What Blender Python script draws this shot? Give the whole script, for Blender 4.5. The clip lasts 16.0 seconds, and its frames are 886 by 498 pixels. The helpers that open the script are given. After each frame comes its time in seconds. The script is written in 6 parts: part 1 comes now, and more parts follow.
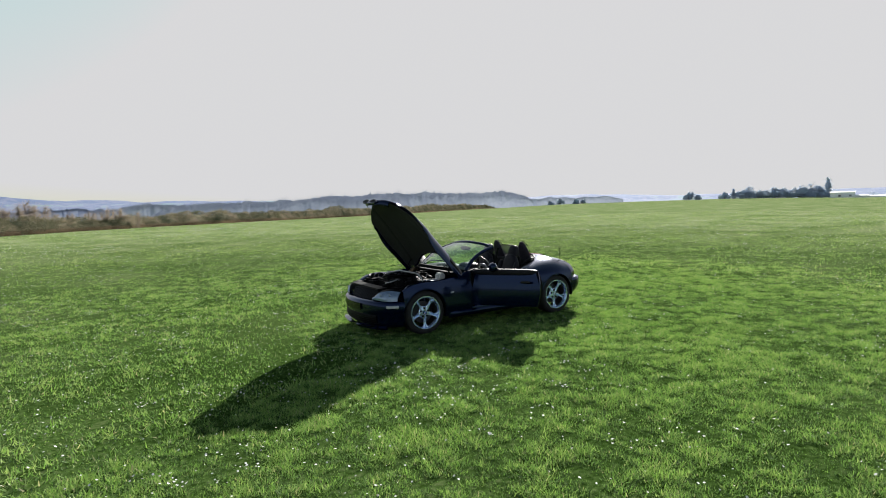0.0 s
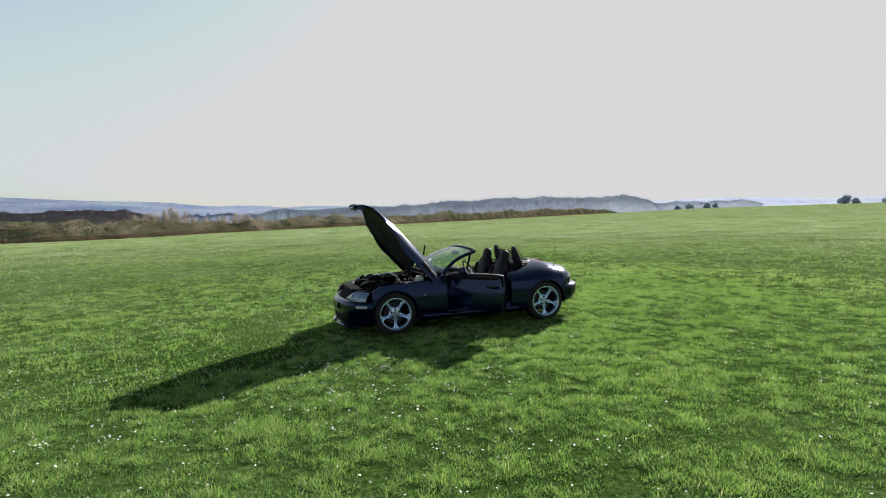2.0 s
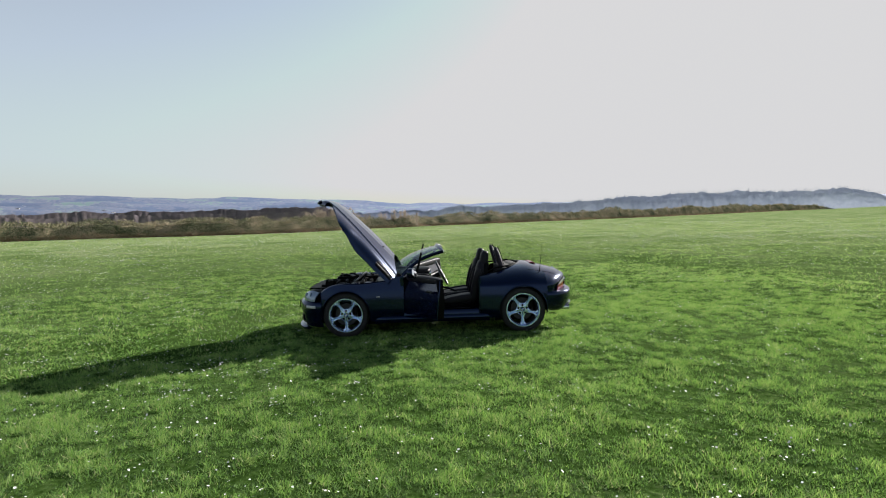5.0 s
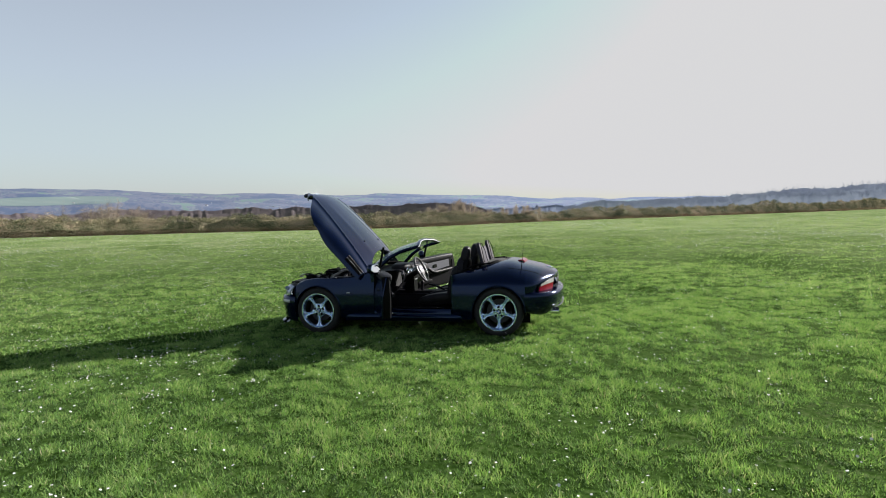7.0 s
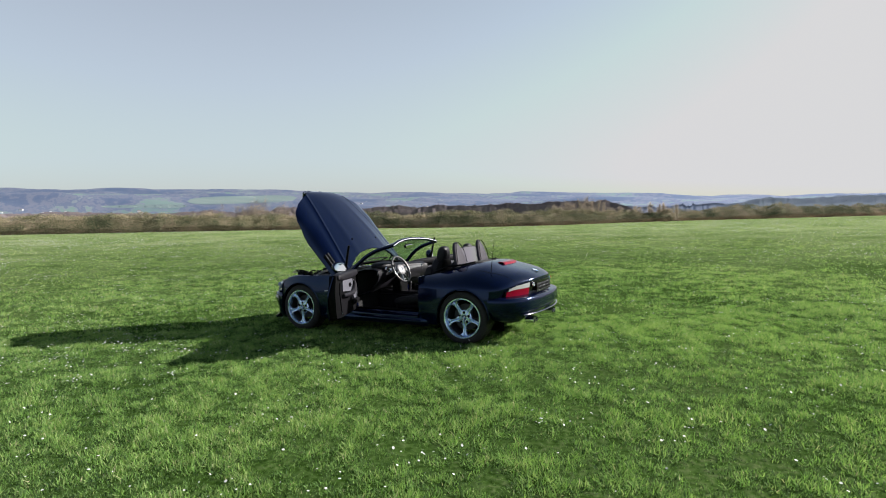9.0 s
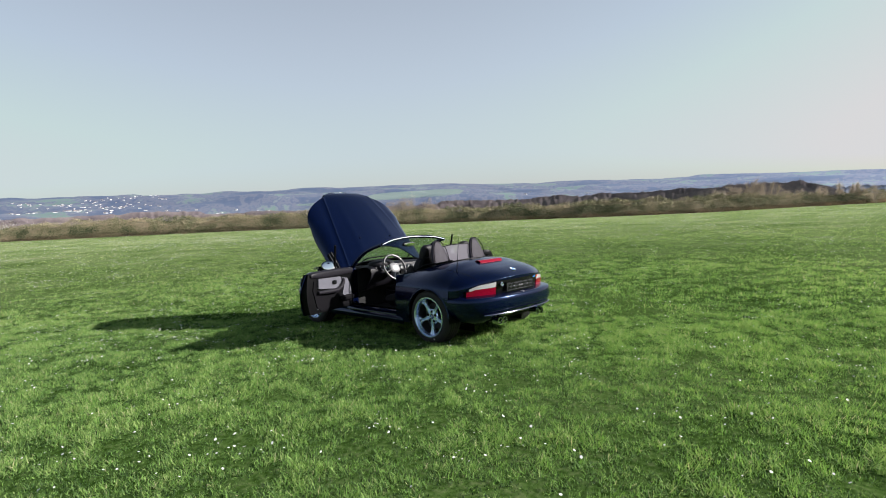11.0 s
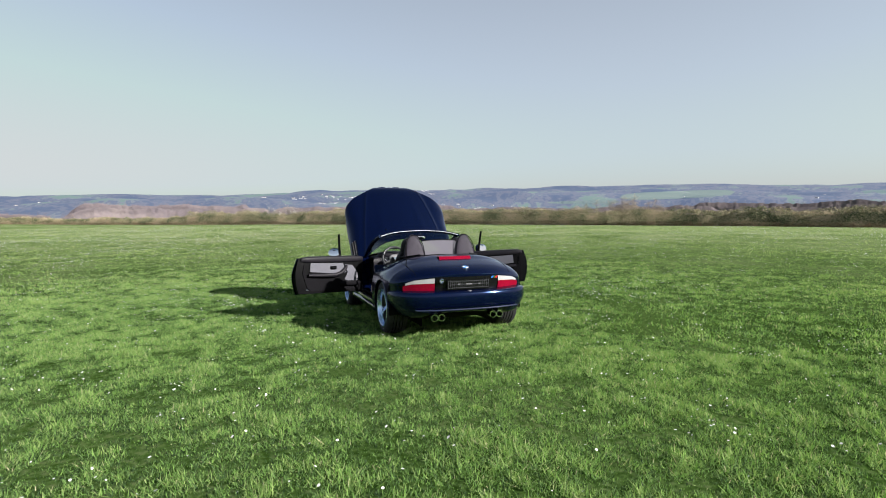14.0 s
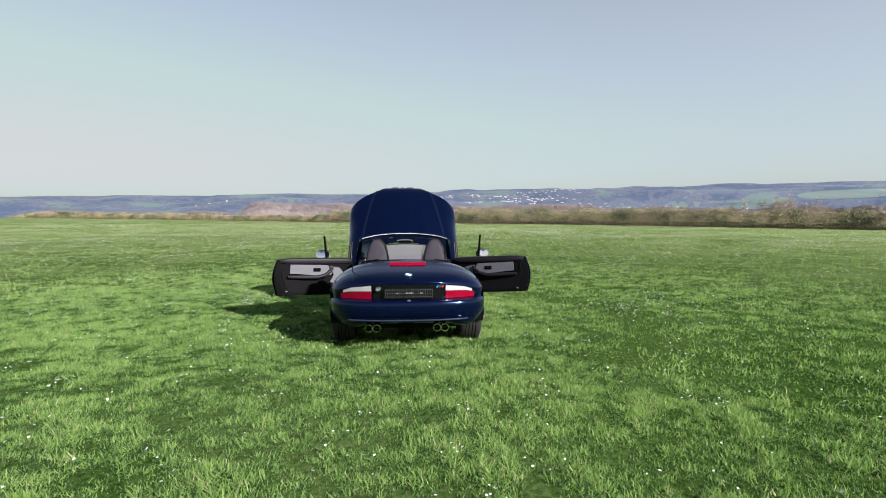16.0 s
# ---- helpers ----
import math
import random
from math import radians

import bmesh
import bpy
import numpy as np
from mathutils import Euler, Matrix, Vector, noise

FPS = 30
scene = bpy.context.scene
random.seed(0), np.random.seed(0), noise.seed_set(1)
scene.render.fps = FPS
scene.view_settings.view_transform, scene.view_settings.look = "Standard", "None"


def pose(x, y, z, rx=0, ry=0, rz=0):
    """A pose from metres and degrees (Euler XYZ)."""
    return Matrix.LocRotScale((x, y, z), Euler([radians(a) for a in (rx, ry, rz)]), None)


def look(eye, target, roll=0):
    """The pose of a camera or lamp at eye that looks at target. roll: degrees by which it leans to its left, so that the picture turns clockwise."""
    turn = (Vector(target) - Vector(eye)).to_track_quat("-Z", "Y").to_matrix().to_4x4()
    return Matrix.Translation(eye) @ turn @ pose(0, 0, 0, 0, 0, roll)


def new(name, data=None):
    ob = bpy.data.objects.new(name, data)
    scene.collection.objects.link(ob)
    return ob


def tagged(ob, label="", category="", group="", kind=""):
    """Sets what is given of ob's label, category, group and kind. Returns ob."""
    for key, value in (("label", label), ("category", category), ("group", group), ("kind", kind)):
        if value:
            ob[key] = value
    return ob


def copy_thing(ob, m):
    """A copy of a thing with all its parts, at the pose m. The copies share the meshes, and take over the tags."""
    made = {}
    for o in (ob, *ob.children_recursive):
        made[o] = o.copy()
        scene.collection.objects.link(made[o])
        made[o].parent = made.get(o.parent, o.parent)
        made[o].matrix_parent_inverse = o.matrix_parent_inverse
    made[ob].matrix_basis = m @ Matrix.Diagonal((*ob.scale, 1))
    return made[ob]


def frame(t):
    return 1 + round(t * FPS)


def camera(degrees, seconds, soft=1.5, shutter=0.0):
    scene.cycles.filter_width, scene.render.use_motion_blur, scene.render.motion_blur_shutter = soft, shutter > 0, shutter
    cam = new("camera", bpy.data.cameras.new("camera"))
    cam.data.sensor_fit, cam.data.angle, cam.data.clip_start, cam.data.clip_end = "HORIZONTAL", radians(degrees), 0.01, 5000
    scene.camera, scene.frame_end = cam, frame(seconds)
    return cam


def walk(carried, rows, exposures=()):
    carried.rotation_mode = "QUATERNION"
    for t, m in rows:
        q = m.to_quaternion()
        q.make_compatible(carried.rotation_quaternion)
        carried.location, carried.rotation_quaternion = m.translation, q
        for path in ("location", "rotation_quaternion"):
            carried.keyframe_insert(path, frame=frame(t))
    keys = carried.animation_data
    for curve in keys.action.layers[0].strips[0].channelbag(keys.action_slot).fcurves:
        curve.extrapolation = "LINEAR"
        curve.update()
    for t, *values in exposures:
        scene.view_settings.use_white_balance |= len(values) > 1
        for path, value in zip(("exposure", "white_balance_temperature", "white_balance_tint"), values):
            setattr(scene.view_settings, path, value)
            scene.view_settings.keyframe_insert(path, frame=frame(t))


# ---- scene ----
cam = camera(76.7, 16.0, 1.0)

PATH = [
    (0, (-5.081, -7.6, 1.795), (-4.039, -5.9, 1.641), -1.8),
    (0.5, (-4.606, -7.846, 1.757), (-3.652, -6.094, 1.612), -1.6),
    (0.7, (-4.434, -7.962, 1.754), (-3.516, -6.19, 1.612), -1.9),
    (1, (-4.12, -8.115, 1.742), (-3.267, -6.311, 1.602), -1.7),
    (1.5, (-3.673, -8.392, 1.73), (-2.917, -6.545, 1.599), -1.7),
    (2, (-3.202, -8.641, 1.722), (-2.546, -6.756, 1.598), -1.8),
    (2.5, (-2.717, -8.812, 1.687), (-2.159, -6.895, 1.575), -1.8),
    (3, (-2.198, -8.842, 1.672), (-1.737, -6.899, 1.565), -1.8),
    (3.5, (-1.651, -8.794, 1.655), (-1.291, -6.829, 1.549), -1.8),
    (4, (-1.105, -8.723, 1.646), (-0.853, -6.742, 1.541), -1.6),
    (4.2, (-0.885, -8.68, 1.664), (-0.674, -6.695, 1.547), -1.6),
    (6.3, (1.445, -8.047, 1.544), (1.155, -6.072, 1.431), -1.9),
    (6.5, (1.663, -7.955, 1.548), (1.32, -5.988, 1.43), -1.9),
    (7, (2.191, -7.725, 1.526), (1.729, -5.783, 1.408), -1.8),
    (7.5, (2.697, -7.444, 1.514), (2.112, -5.535, 1.396), -1.7),
    (8, (3.158, -7.131, 1.498), (2.45, -5.264, 1.38), -1.7),
    (8.5, (3.611, -6.849, 1.474), (2.785, -5.031, 1.361), -1.6),
    (9, (4.075, -6.587, 1.462), (3.137, -4.824, 1.352), -1.5),
    (11.3, (6.149, -4.991, 1.47), (4.678, -3.641, 1.351), -1.9),
    (11.4, (6.224, -4.918, 1.452), (4.735, -3.589, 1.335), -1.5),
    (11.5, (6.32, -4.861, 1.438), (4.814, -3.549, 1.329), -1.6),
    (12, (6.778, -4.482, 1.401), (5.178, -3.287, 1.292), -1.2),
    (12.5, (7.168, -4.039, 1.352), (5.486, -2.962, 1.247), -1.1),
    (13, (7.469, -3.516, 1.331), (5.709, -2.572, 1.23), -0.9),
    (13.3, (7.617, -3.203, 1.331), (5.816, -2.337, 1.231), -0.8),
    (13.5, (7.675, -2.968, 1.327), (5.849, -2.157, 1.227), -0.7),
    (14, (7.788, -2.398, 1.322), (5.909, -1.719, 1.224), -0.6),
    (14.2, (7.827, -2.169, 1.315), (5.93, -1.54, 1.22), -0.6),
    (14.5, (7.854, -1.828, 1.32), (5.933, -1.279, 1.221), -0.5),
    (15, (7.843, -1.27, 1.352), (5.893, -0.836, 1.248), -0.2),
    (15.1, (7.835, -1.138, 1.357), (5.88, -0.729, 1.255), -0.4),
    (15.5, (7.81, -0.708, 1.372), (5.838, -0.395, 1.265), 0.1),
    (16, (7.751, -0.149, 1.362), (5.762, 0.031, 1.263), -0.0),
]
walk(cam, [(t, look(eye, target, roll)) for t, eye, target, roll in PATH])

# ---- world and sun ----
SUN_AZ, SUN_EL = radians(42.4), radians(25.9)
SUN_DIR = Vector((math.cos(SUN_AZ) * math.cos(SUN_EL), math.sin(SUN_AZ) * math.cos(SUN_EL), math.sin(SUN_EL)))
world = bpy.data.worlds.new("sky")
scene.world = world
world.use_nodes = True
wn = world.node_tree.nodes
wl = world.node_tree.links
sky = wn.new("ShaderNodeTexSky")
sky.sky_type = "NISHITA"
sky.sun_disc = False
sky.sun_elevation = SUN_EL
sky.sun_rotation = radians(90) - SUN_AZ
sky.air_density, sky.dust_density, sky.ozone_density = 1.0, 2.5, 1.0
hazed, thin, layer = (wn.new("ShaderNodeVectorMath") for _ in range(3))
hazed.operation, thin.operation, layer.operation = "MULTIPLY_ADD", "MINIMUM", "SCALE"
hazed.inputs[1].default_value, layer.inputs[0].default_value = (0.275, 0.378, 0.352), (1.79, 1.7, 1.9)
thin.inputs[1].default_value = (3.05, 3.04, 3.1)
where, split, height = wn.new("ShaderNodeTexCoord"), wn.new("ShaderNodeSeparateXYZ"), wn.new("ShaderNodeMapRange")
height.interpolation_type = "SMOOTHSTEP"
height.inputs[1].default_value, height.inputs[2].default_value = 0.12, 0.95
height.inputs[3].default_value, height.inputs[4].default_value = 1.0, 0.08
wl.new(where.outputs["Generated"], split.inputs[0])
wl.new(split.outputs[2], height.inputs[0])
wl.new(height.outputs[0], layer.inputs["Scale"])
wl.new(sky.outputs[0], hazed.inputs[0])
wl.new(layer.outputs[0], hazed.inputs[2])
wl.new(hazed.outputs[0], thin.inputs[0])
wl.new(thin.outputs[0], wn["Background"].inputs["Color"])
wn["Background"].inputs["Strength"].default_value = 0.1
sun = new("sun", bpy.data.lights.new("sun", "SUN"))
sun.data.energy, sun.data.angle, sun.data.color = 5.0, radians(0.55), (1.0, 0.965, 0.91)
sun.matrix_world = look(SUN_DIR * 50, (0, 0, 0))
scene.view_settings.exposure = 1.18

# ---- materials ----
def mat(name, color, rough=0.6, metal=0.0, coat=0.0, vary=0.25, scale=20.0, fine=200.0, bump=0.0, spec=0.5, color2=None, emit=None):
    """A surface whose colour drifts at two scales, with fine relief."""
    m = bpy.data.materials.new(name)
    m.use_nodes = True
    n, l = m.node_tree.nodes, m.node_tree.links
    p = n["Principled BSDF"]
    p.inputs["Roughness"].default_value = rough
    p.inputs["Metallic"].default_value = metal
    p.inputs["Coat Weight"].default_value = coat
    p.inputs["Coat Roughness"].default_value = 0.04
    p.inputs["Specular IOR Level"].default_value = spec
    geo = n.new("ShaderNodeNewGeometry")
    big, small = n.new("ShaderNodeTexNoise"), n.new("ShaderNodeTexNoise")
    big.inputs["Scale"].default_value, small.inputs["Scale"].default_value = scale, fine
    big.inputs["Detail"].default_value = 4
    for t in (big, small):
        l.new(geo.outputs["Position"], t.inputs["Vector"])
    add = n.new("ShaderNodeMath")
    add.operation = "ADD"
    l.new(big.outputs[0], add.inputs[0])
    l.new(small.outputs[0], add.inputs[1])
    half = n.new("ShaderNodeMapRange")
    half.inputs[1].default_value, half.inputs[2].default_value = 0.7, 1.3
    l.new(add.outputs[0], half.inputs[0])
    mix = n.new("ShaderNodeMix")
    mix.data_type = "RGBA"
    c2 = color2 or tuple(min(1, c * (1 + vary)) for c in color)
    c1 = color if color2 else tuple(c * (1 - vary) for c in color)
    mix.inputs[6].default_value, mix.inputs[7].default_value = (*c1, 1), (*c2, 1)
    l.new(half.outputs[0], mix.inputs[0])
    l.new(mix.outputs[2], p.inputs["Base Color"])
    if bump:
        b = n.new("ShaderNodeBump")
        b.inputs["Strength"].default_value = bump
        b.inputs["Distance"].default_value = 0.5 / fine
        l.new(small.outputs[0], b.inputs["Height"])
        l.new(b.outputs[0], p.inputs["Normal"])
    if emit:
        p.inputs["Emission Color"].default_value, p.inputs["Emission Strength"].default_value = (*emit[0], 1), emit[1]
    return m


def blend_material(name, stops, scale, fine, bump=0.0, rough=0.9, through_light=0.0, emit=None, mixing=(1.0, 0.5), tint=(1, 1, 1), spec=0.25):
    """A rough natural surface: a ramp of colours laid out by two noises."""
    m = bpy.data.materials.new(name)
    m.use_nodes = True
    n, l = m.node_tree.nodes, m.node_tree.links
    p = n["Principled BSDF"]
    p.inputs["Roughness"].default_value = rough
    p.inputs["Specular IOR Level"].default_value = spec
    geo = n.new("ShaderNodeNewGeometry")
    big, small = n.new("ShaderNodeTexNoise"), n.new("ShaderNodeTexNoise")
    big.inputs["Scale"].default_value, small.inputs["Scale"].default_value = scale, fine
    big.inputs["Detail"].default_value, small.inputs["Detail"].default_value = 5, 3
    l.new(geo.outputs["Position"], big.inputs["Vector"])
    l.new(geo.outputs["Position"], small.inputs["Vector"])
    s1, s2 = n.new("ShaderNodeMath"), n.new("ShaderNodeMath")
    s1.operation = s2.operation = "MULTIPLY_ADD"
    s1.inputs[1].default_value, s1.inputs[2].default_value = mixing[0], 0.5 - 0.5 * mixing[0] - 0.5 * mixing[1]
    s2.inputs[1].default_value = mixing[1]
    l.new(big.outputs[0], s1.inputs[0])
    l.new(small.outputs[0], s2.inputs[0])
    l.new(s1.outputs[0], s2.inputs[2])
    ramp = n.new("ShaderNodeValToRGB")
    e = ramp.color_ramp.elements
    while len(e) < len(stops):
        e.new(0.5)
    for k, (at, c) in enumerate(stops):
        e[k].position, e[k].color = at, (*c, 1)
    l.new(s2.outputs[0], ramp.inputs[0])
    l.new(ramp.outputs[0], p.inputs["Base Color"])
    if bump:
        b = n.new("ShaderNodeBump")
        b.inputs["Strength"].default_value, b.inputs["Distance"].default_value = bump, 1.0 / fine
        l.new(small.outputs[0], b.inputs["Height"])
        l.new(b.outputs[0], p.inputs["Normal"])
    if through_light:
        tr, ms = n.new("ShaderNodeBsdfTranslucent"), n.new("ShaderNodeMixShader")
        ms.inputs[0].default_value = through_light
        passed = n.new("ShaderNodeMix")
        passed.data_type, passed.blend_type = "RGBA", "MULTIPLY"
        passed.inputs[0].default_value, passed.inputs[7].default_value = 1.0, (*tint, 1)
        l.new(ramp.outputs[0], passed.inputs[6])
        l.new(passed.outputs[2], tr.inputs[0])
        l.new(p.outputs[0], ms.inputs[1])
        l.new(tr.outputs[0], ms.inputs[2])
        l.new(ms.outputs[0], n["Material Output"].inputs[0])
    if emit:
        p.inputs["Emission Color"].default_value, p.inputs["Emission Strength"].default_value = (*emit[0], 1), emit[1]
    return m


M_SOIL = blend_material("turf", [(0.2, (0.035, 0.07, 0.014)), (0.45, (0.075, 0.13, 0.032)), (0.6, (0.105, 0.165, 0.05)), (0.8, (0.17, 0.21, 0.09))], 0.35, 22.0, 0.3, mixing=(0.9, 1.5), spec=0.0)


def grass_material(name, stops, through_light, tint):
    """Blades coloured by how lush their spot of turf is."""
    m = bpy.data.materials.new(name)
    m.use_nodes = True
    n, l = m.node_tree.nodes, m.node_tree.links
    p = n["Principled BSDF"]
    p.inputs["Roughness"].default_value, p.inputs["Specular IOR Level"].default_value = 0.5, 0.08
    lush, ramp = n.new("ShaderNodeAttribute"), n.new("ShaderNodeValToRGB")
    lush.attribute_name = "lush"
    e = ramp.color_ramp.elements
    while len(e) < len(stops):
        e.new(0.5)
    for k, (at, c) in enumerate(stops):
        e[k].position, e[k].color = at, (*c, 1)
    tr, ms, passed = n.new("ShaderNodeBsdfTranslucent"), n.new("ShaderNodeMixShader"), n.new("ShaderNodeMix")
    passed.data_type, passed.blend_type = "RGBA", "MULTIPLY"
    passed.inputs[0].default_value, passed.inputs[7].default_value, ms.inputs[0].default_value = 1.0, (*tint, 1), through_light
    l.new(lush.outputs["Fac"], ramp.inputs[0])
    l.new(ramp.outputs[0], p.inputs["Base Color"])
    l.new(ramp.outputs[0], passed.inputs[6])
    l.new(passed.outputs[2], tr.inputs[0])
    l.new(p.outputs[0], ms.inputs[1])
    l.new(tr.outputs[0], ms.inputs[2])
    l.new(ms.outputs[0], n["Material Output"].inputs[0])
    return m


M_GRASS = grass_material("grass", [(0.0, (0.014, 0.03, 0.014)), (0.2, (0.05, 0.095, 0.034)), (0.42, (0.12, 0.21, 0.064)), (0.62, (0.145, 0.28, 0.062)), (0.82, (0.2, 0.345, 0.08)), (1.0, (0.42, 0.41, 0.23))], 0.45, (0.92, 1.0, 0.64))


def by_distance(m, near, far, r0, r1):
    """Grades the ramp colour outwards, painting in how turf pales at a grazing angle."""
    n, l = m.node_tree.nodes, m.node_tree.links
    geo, flat, far_off, tone, graded = n.new("ShaderNodeNewGeometry"), n.new("ShaderNodeVectorMath"), n.new("ShaderNodeMapRange"), n.new("ShaderNodeMix"), n.new("ShaderNodeMix")
    flat.operation, tone.data_type, graded.data_type, graded.blend_type = "LENGTH", "RGBA", "RGBA", "MULTIPLY"
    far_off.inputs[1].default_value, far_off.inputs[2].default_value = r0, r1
    tone.inputs[6].default_value, tone.inputs[7].default_value, graded.inputs[0].default_value = (*near, 1), (*far, 1), 1.0
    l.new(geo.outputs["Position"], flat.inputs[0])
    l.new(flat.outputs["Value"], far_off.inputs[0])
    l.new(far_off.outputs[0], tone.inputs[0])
    l.new(tone.outputs[2], graded.inputs[7])
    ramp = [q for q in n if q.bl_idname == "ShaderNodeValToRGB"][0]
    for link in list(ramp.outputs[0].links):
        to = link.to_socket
        l.new(graded.outputs[2], to)
    l.new(ramp.outputs[0], graded.inputs[6])


# Near soil is darkened for shade between blades; far tones hold sunlit paleness.
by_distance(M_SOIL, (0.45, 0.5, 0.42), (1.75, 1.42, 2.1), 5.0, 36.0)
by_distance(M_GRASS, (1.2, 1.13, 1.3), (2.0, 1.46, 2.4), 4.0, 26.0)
# Blue-grey stops and emission carry distance haze, painted onto the hills.
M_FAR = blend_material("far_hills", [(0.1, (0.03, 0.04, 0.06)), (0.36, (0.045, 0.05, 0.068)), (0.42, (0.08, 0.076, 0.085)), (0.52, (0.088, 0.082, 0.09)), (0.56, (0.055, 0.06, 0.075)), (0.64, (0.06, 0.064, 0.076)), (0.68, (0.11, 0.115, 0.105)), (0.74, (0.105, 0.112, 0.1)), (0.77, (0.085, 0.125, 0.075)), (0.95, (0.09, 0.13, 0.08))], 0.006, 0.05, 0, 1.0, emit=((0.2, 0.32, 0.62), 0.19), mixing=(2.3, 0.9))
M_HEDGE = blend_material("bramble_leaves", [(0.25, (0.06, 0.075, 0.04)), (0.42, (0.17, 0.175, 0.095)), (0.55, (0.3, 0.265, 0.165)), (0.75, (0.43, 0.345, 0.25))], 0.6, 9.0, 0, 0.9, 0.35, mixing=(1.1, 1.3))
M_TWIG = blend_material("bare_twigs", [(0.3, (0.12, 0.09, 0.08)), (0.7, (0.3, 0.23, 0.19))], 0.3, 3.0, 0, 0.9, 0.3)
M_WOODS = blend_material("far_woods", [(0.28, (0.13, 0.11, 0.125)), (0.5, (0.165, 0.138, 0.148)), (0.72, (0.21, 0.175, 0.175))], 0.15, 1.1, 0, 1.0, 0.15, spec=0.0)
# Sunward belts: haze is painted into the base colour as pale grey-blue.
M_WOODS_FAR = blend_material("haze_tinted_woods", [(0.28, (0.25, 0.285, 0.37)), (0.72, (0.34, 0.375, 0.46))], 0.15, 1.1, 0, 1.0, 0.3, spec=0.0)
M_PETAL = mat("daisy_petals", (0.66, 0.64, 0.65), 0.7, vary=0.08)

M_DRY = blend_material("dry_stems", [(0.3, (0.16, 0.09, 0.07)), (0.5, (0.28, 0.19, 0.13)), (0.7, (0.42, 0.31, 0.2))], 0.4, 4.0, 0, 0.9, 0.4)
M_PALETWIG = blend_material("pale_twigs", [(0.3, (0.3, 0.25, 0.2)), (0.7, (0.48, 0.4, 0.32))], 0.5, 3.0, 0, 0.9, 0.4)
M_BLOSSOMTWIG = blend_material("blossom_twigs", [(0.3, (0.14, 0.11, 0.09)), (0.7, (0.3, 0.26, 0.22))], 0.5, 3.0, 0, 0.9)
M_BLOSSOM = mat("blossom", (0.42, 0.4, 0.38), 0.8, vary=0.15)
# Leaf colour is lifted to pale blue-grey, painting haze onto the evergreens.
M_EVERGREEN = blend_material("hazed_evergreen_leaves", [(0.3, (0.55, 0.64, 0.76)), (0.7, (0.66, 0.73, 0.82))], 0.3, 2.0, 0, 1.0, 0.7, spec=0.0)
M_ROOF = mat("grey_roof", (0.16, 0.15, 0.16), 0.7, vary=0.2)
M_TILE = mat("tile_roof", (0.17, 0.12, 0.11), 0.8, vary=0.2)
M_HOUSE = mat("house_render", (0.62, 0.62, 0.64), 0.8, vary=0.25, scale=0.05, fine=3)
M_WHITEPL = mat("white_plastic", (0.7, 0.7, 0.68), 0.4, vary=0.08)
M_WHITEWALL = mat("white_wall", (0.86, 0.87, 0.88), 0.7, vary=0.05)
M_GLOSSBLACK = mat("gloss_black", (0.004, 0.004, 0.005), 0.14, vary=0.2, spec=0.3)

# ---- ground ----
def table(rows):
    """An interpolation over azimuth in degrees, closed round the circle."""
    a = np.array(rows, float)
    a = np.vstack([a[-1] - [360] + [0] * (a.shape[1] - 1) if False else np.r_[a[-1][0] - 360, a[-1][1:]], a, np.r_[a[0][0] + 360, a[0][1:]]])
    return lambda az, k: np.interp(np.mod(az, 360), a[:, 0], a[:, k])


FIELD = table([(20, 220, 0.2), (30, 290, 1.0), (40, 270, 0.9), (46, 240, 0.8), (53, 200, 0.25), (66, 105, 0.35), (80, 70, 0.5), (94, 55, 0.55), (105, 50, 0.5), (113, 46, 0.55), (132, 46, 0.75), (143, 45, 0.87), (160, 52, 1.1), (179, 61, 1.2), (193, 87, 1.5), (213, 119, 2.0), (235, 120, 1.5), (300, 120, 0.5)])
SKYLINE = table([(20, 0.3), (35, 0.2), (46, 0.6), (66, 0.6), (80, 0.8), (90, 1.33), (100, 1.82), (108, 2.23), (118, 2.55), (125, 2.75), (134, 3.13), (145, 3.2), (156, 3.2), (169, 3.3), (178, 2.86), (186, 2.55), (191, 2.6), (205, 2.3), (213, 1.9), (230, 1.5), (300, 0.5)])
rng = np.random.default_rng(7)
WAVES = [(rng.uniform(0, 2 * np.pi), rng.uniform(0, 6.3)) for _ in range(8)]
LATTICE = np.random.default_rng(3).uniform(-1, 1, (6, 256, 256))


def relief(x, y, size, k):
    """Smooth random hills between -1 and 1, of the given size in metres."""
    u, v = x / size + 17.3 * k + 500, y / size - 9.1 * k + 500
    i, j = np.floor(u).astype(int), np.floor(v).astype(int)
    a, b = u - i, v - j
    a, b = a * a * (3 - 2 * a), b * b * (3 - 2 * b)
    g = LATTICE[k]
    i0, i1, j0, j1 = i % 256, (i + 1) % 256, j % 256, (j + 1) % 256
    return (g[i0, j0] * (1 - a) + g[i1, j0] * a) * (1 - b) + (g[i0, j1] * (1 - a) + g[i1, j1] * a) * b


def mounds(x, y):
    """The low humps of old pasture, between -1 and 1."""
    return 0.6 * relief(x, y, 0.62, 4) + 0.5 * relief(x, y, 0.3, 1)


def tufts(x, y):
    """How tall the turf stands, from 0 in the hollows to 1 on the tussocks."""
    return np.clip(0.5 + 0.4 * relief(x, y, 0.2, 2) + 0.45 * relief(x, y, 0.08, 3) + 0.22 * mounds(x, y), 0, 1)


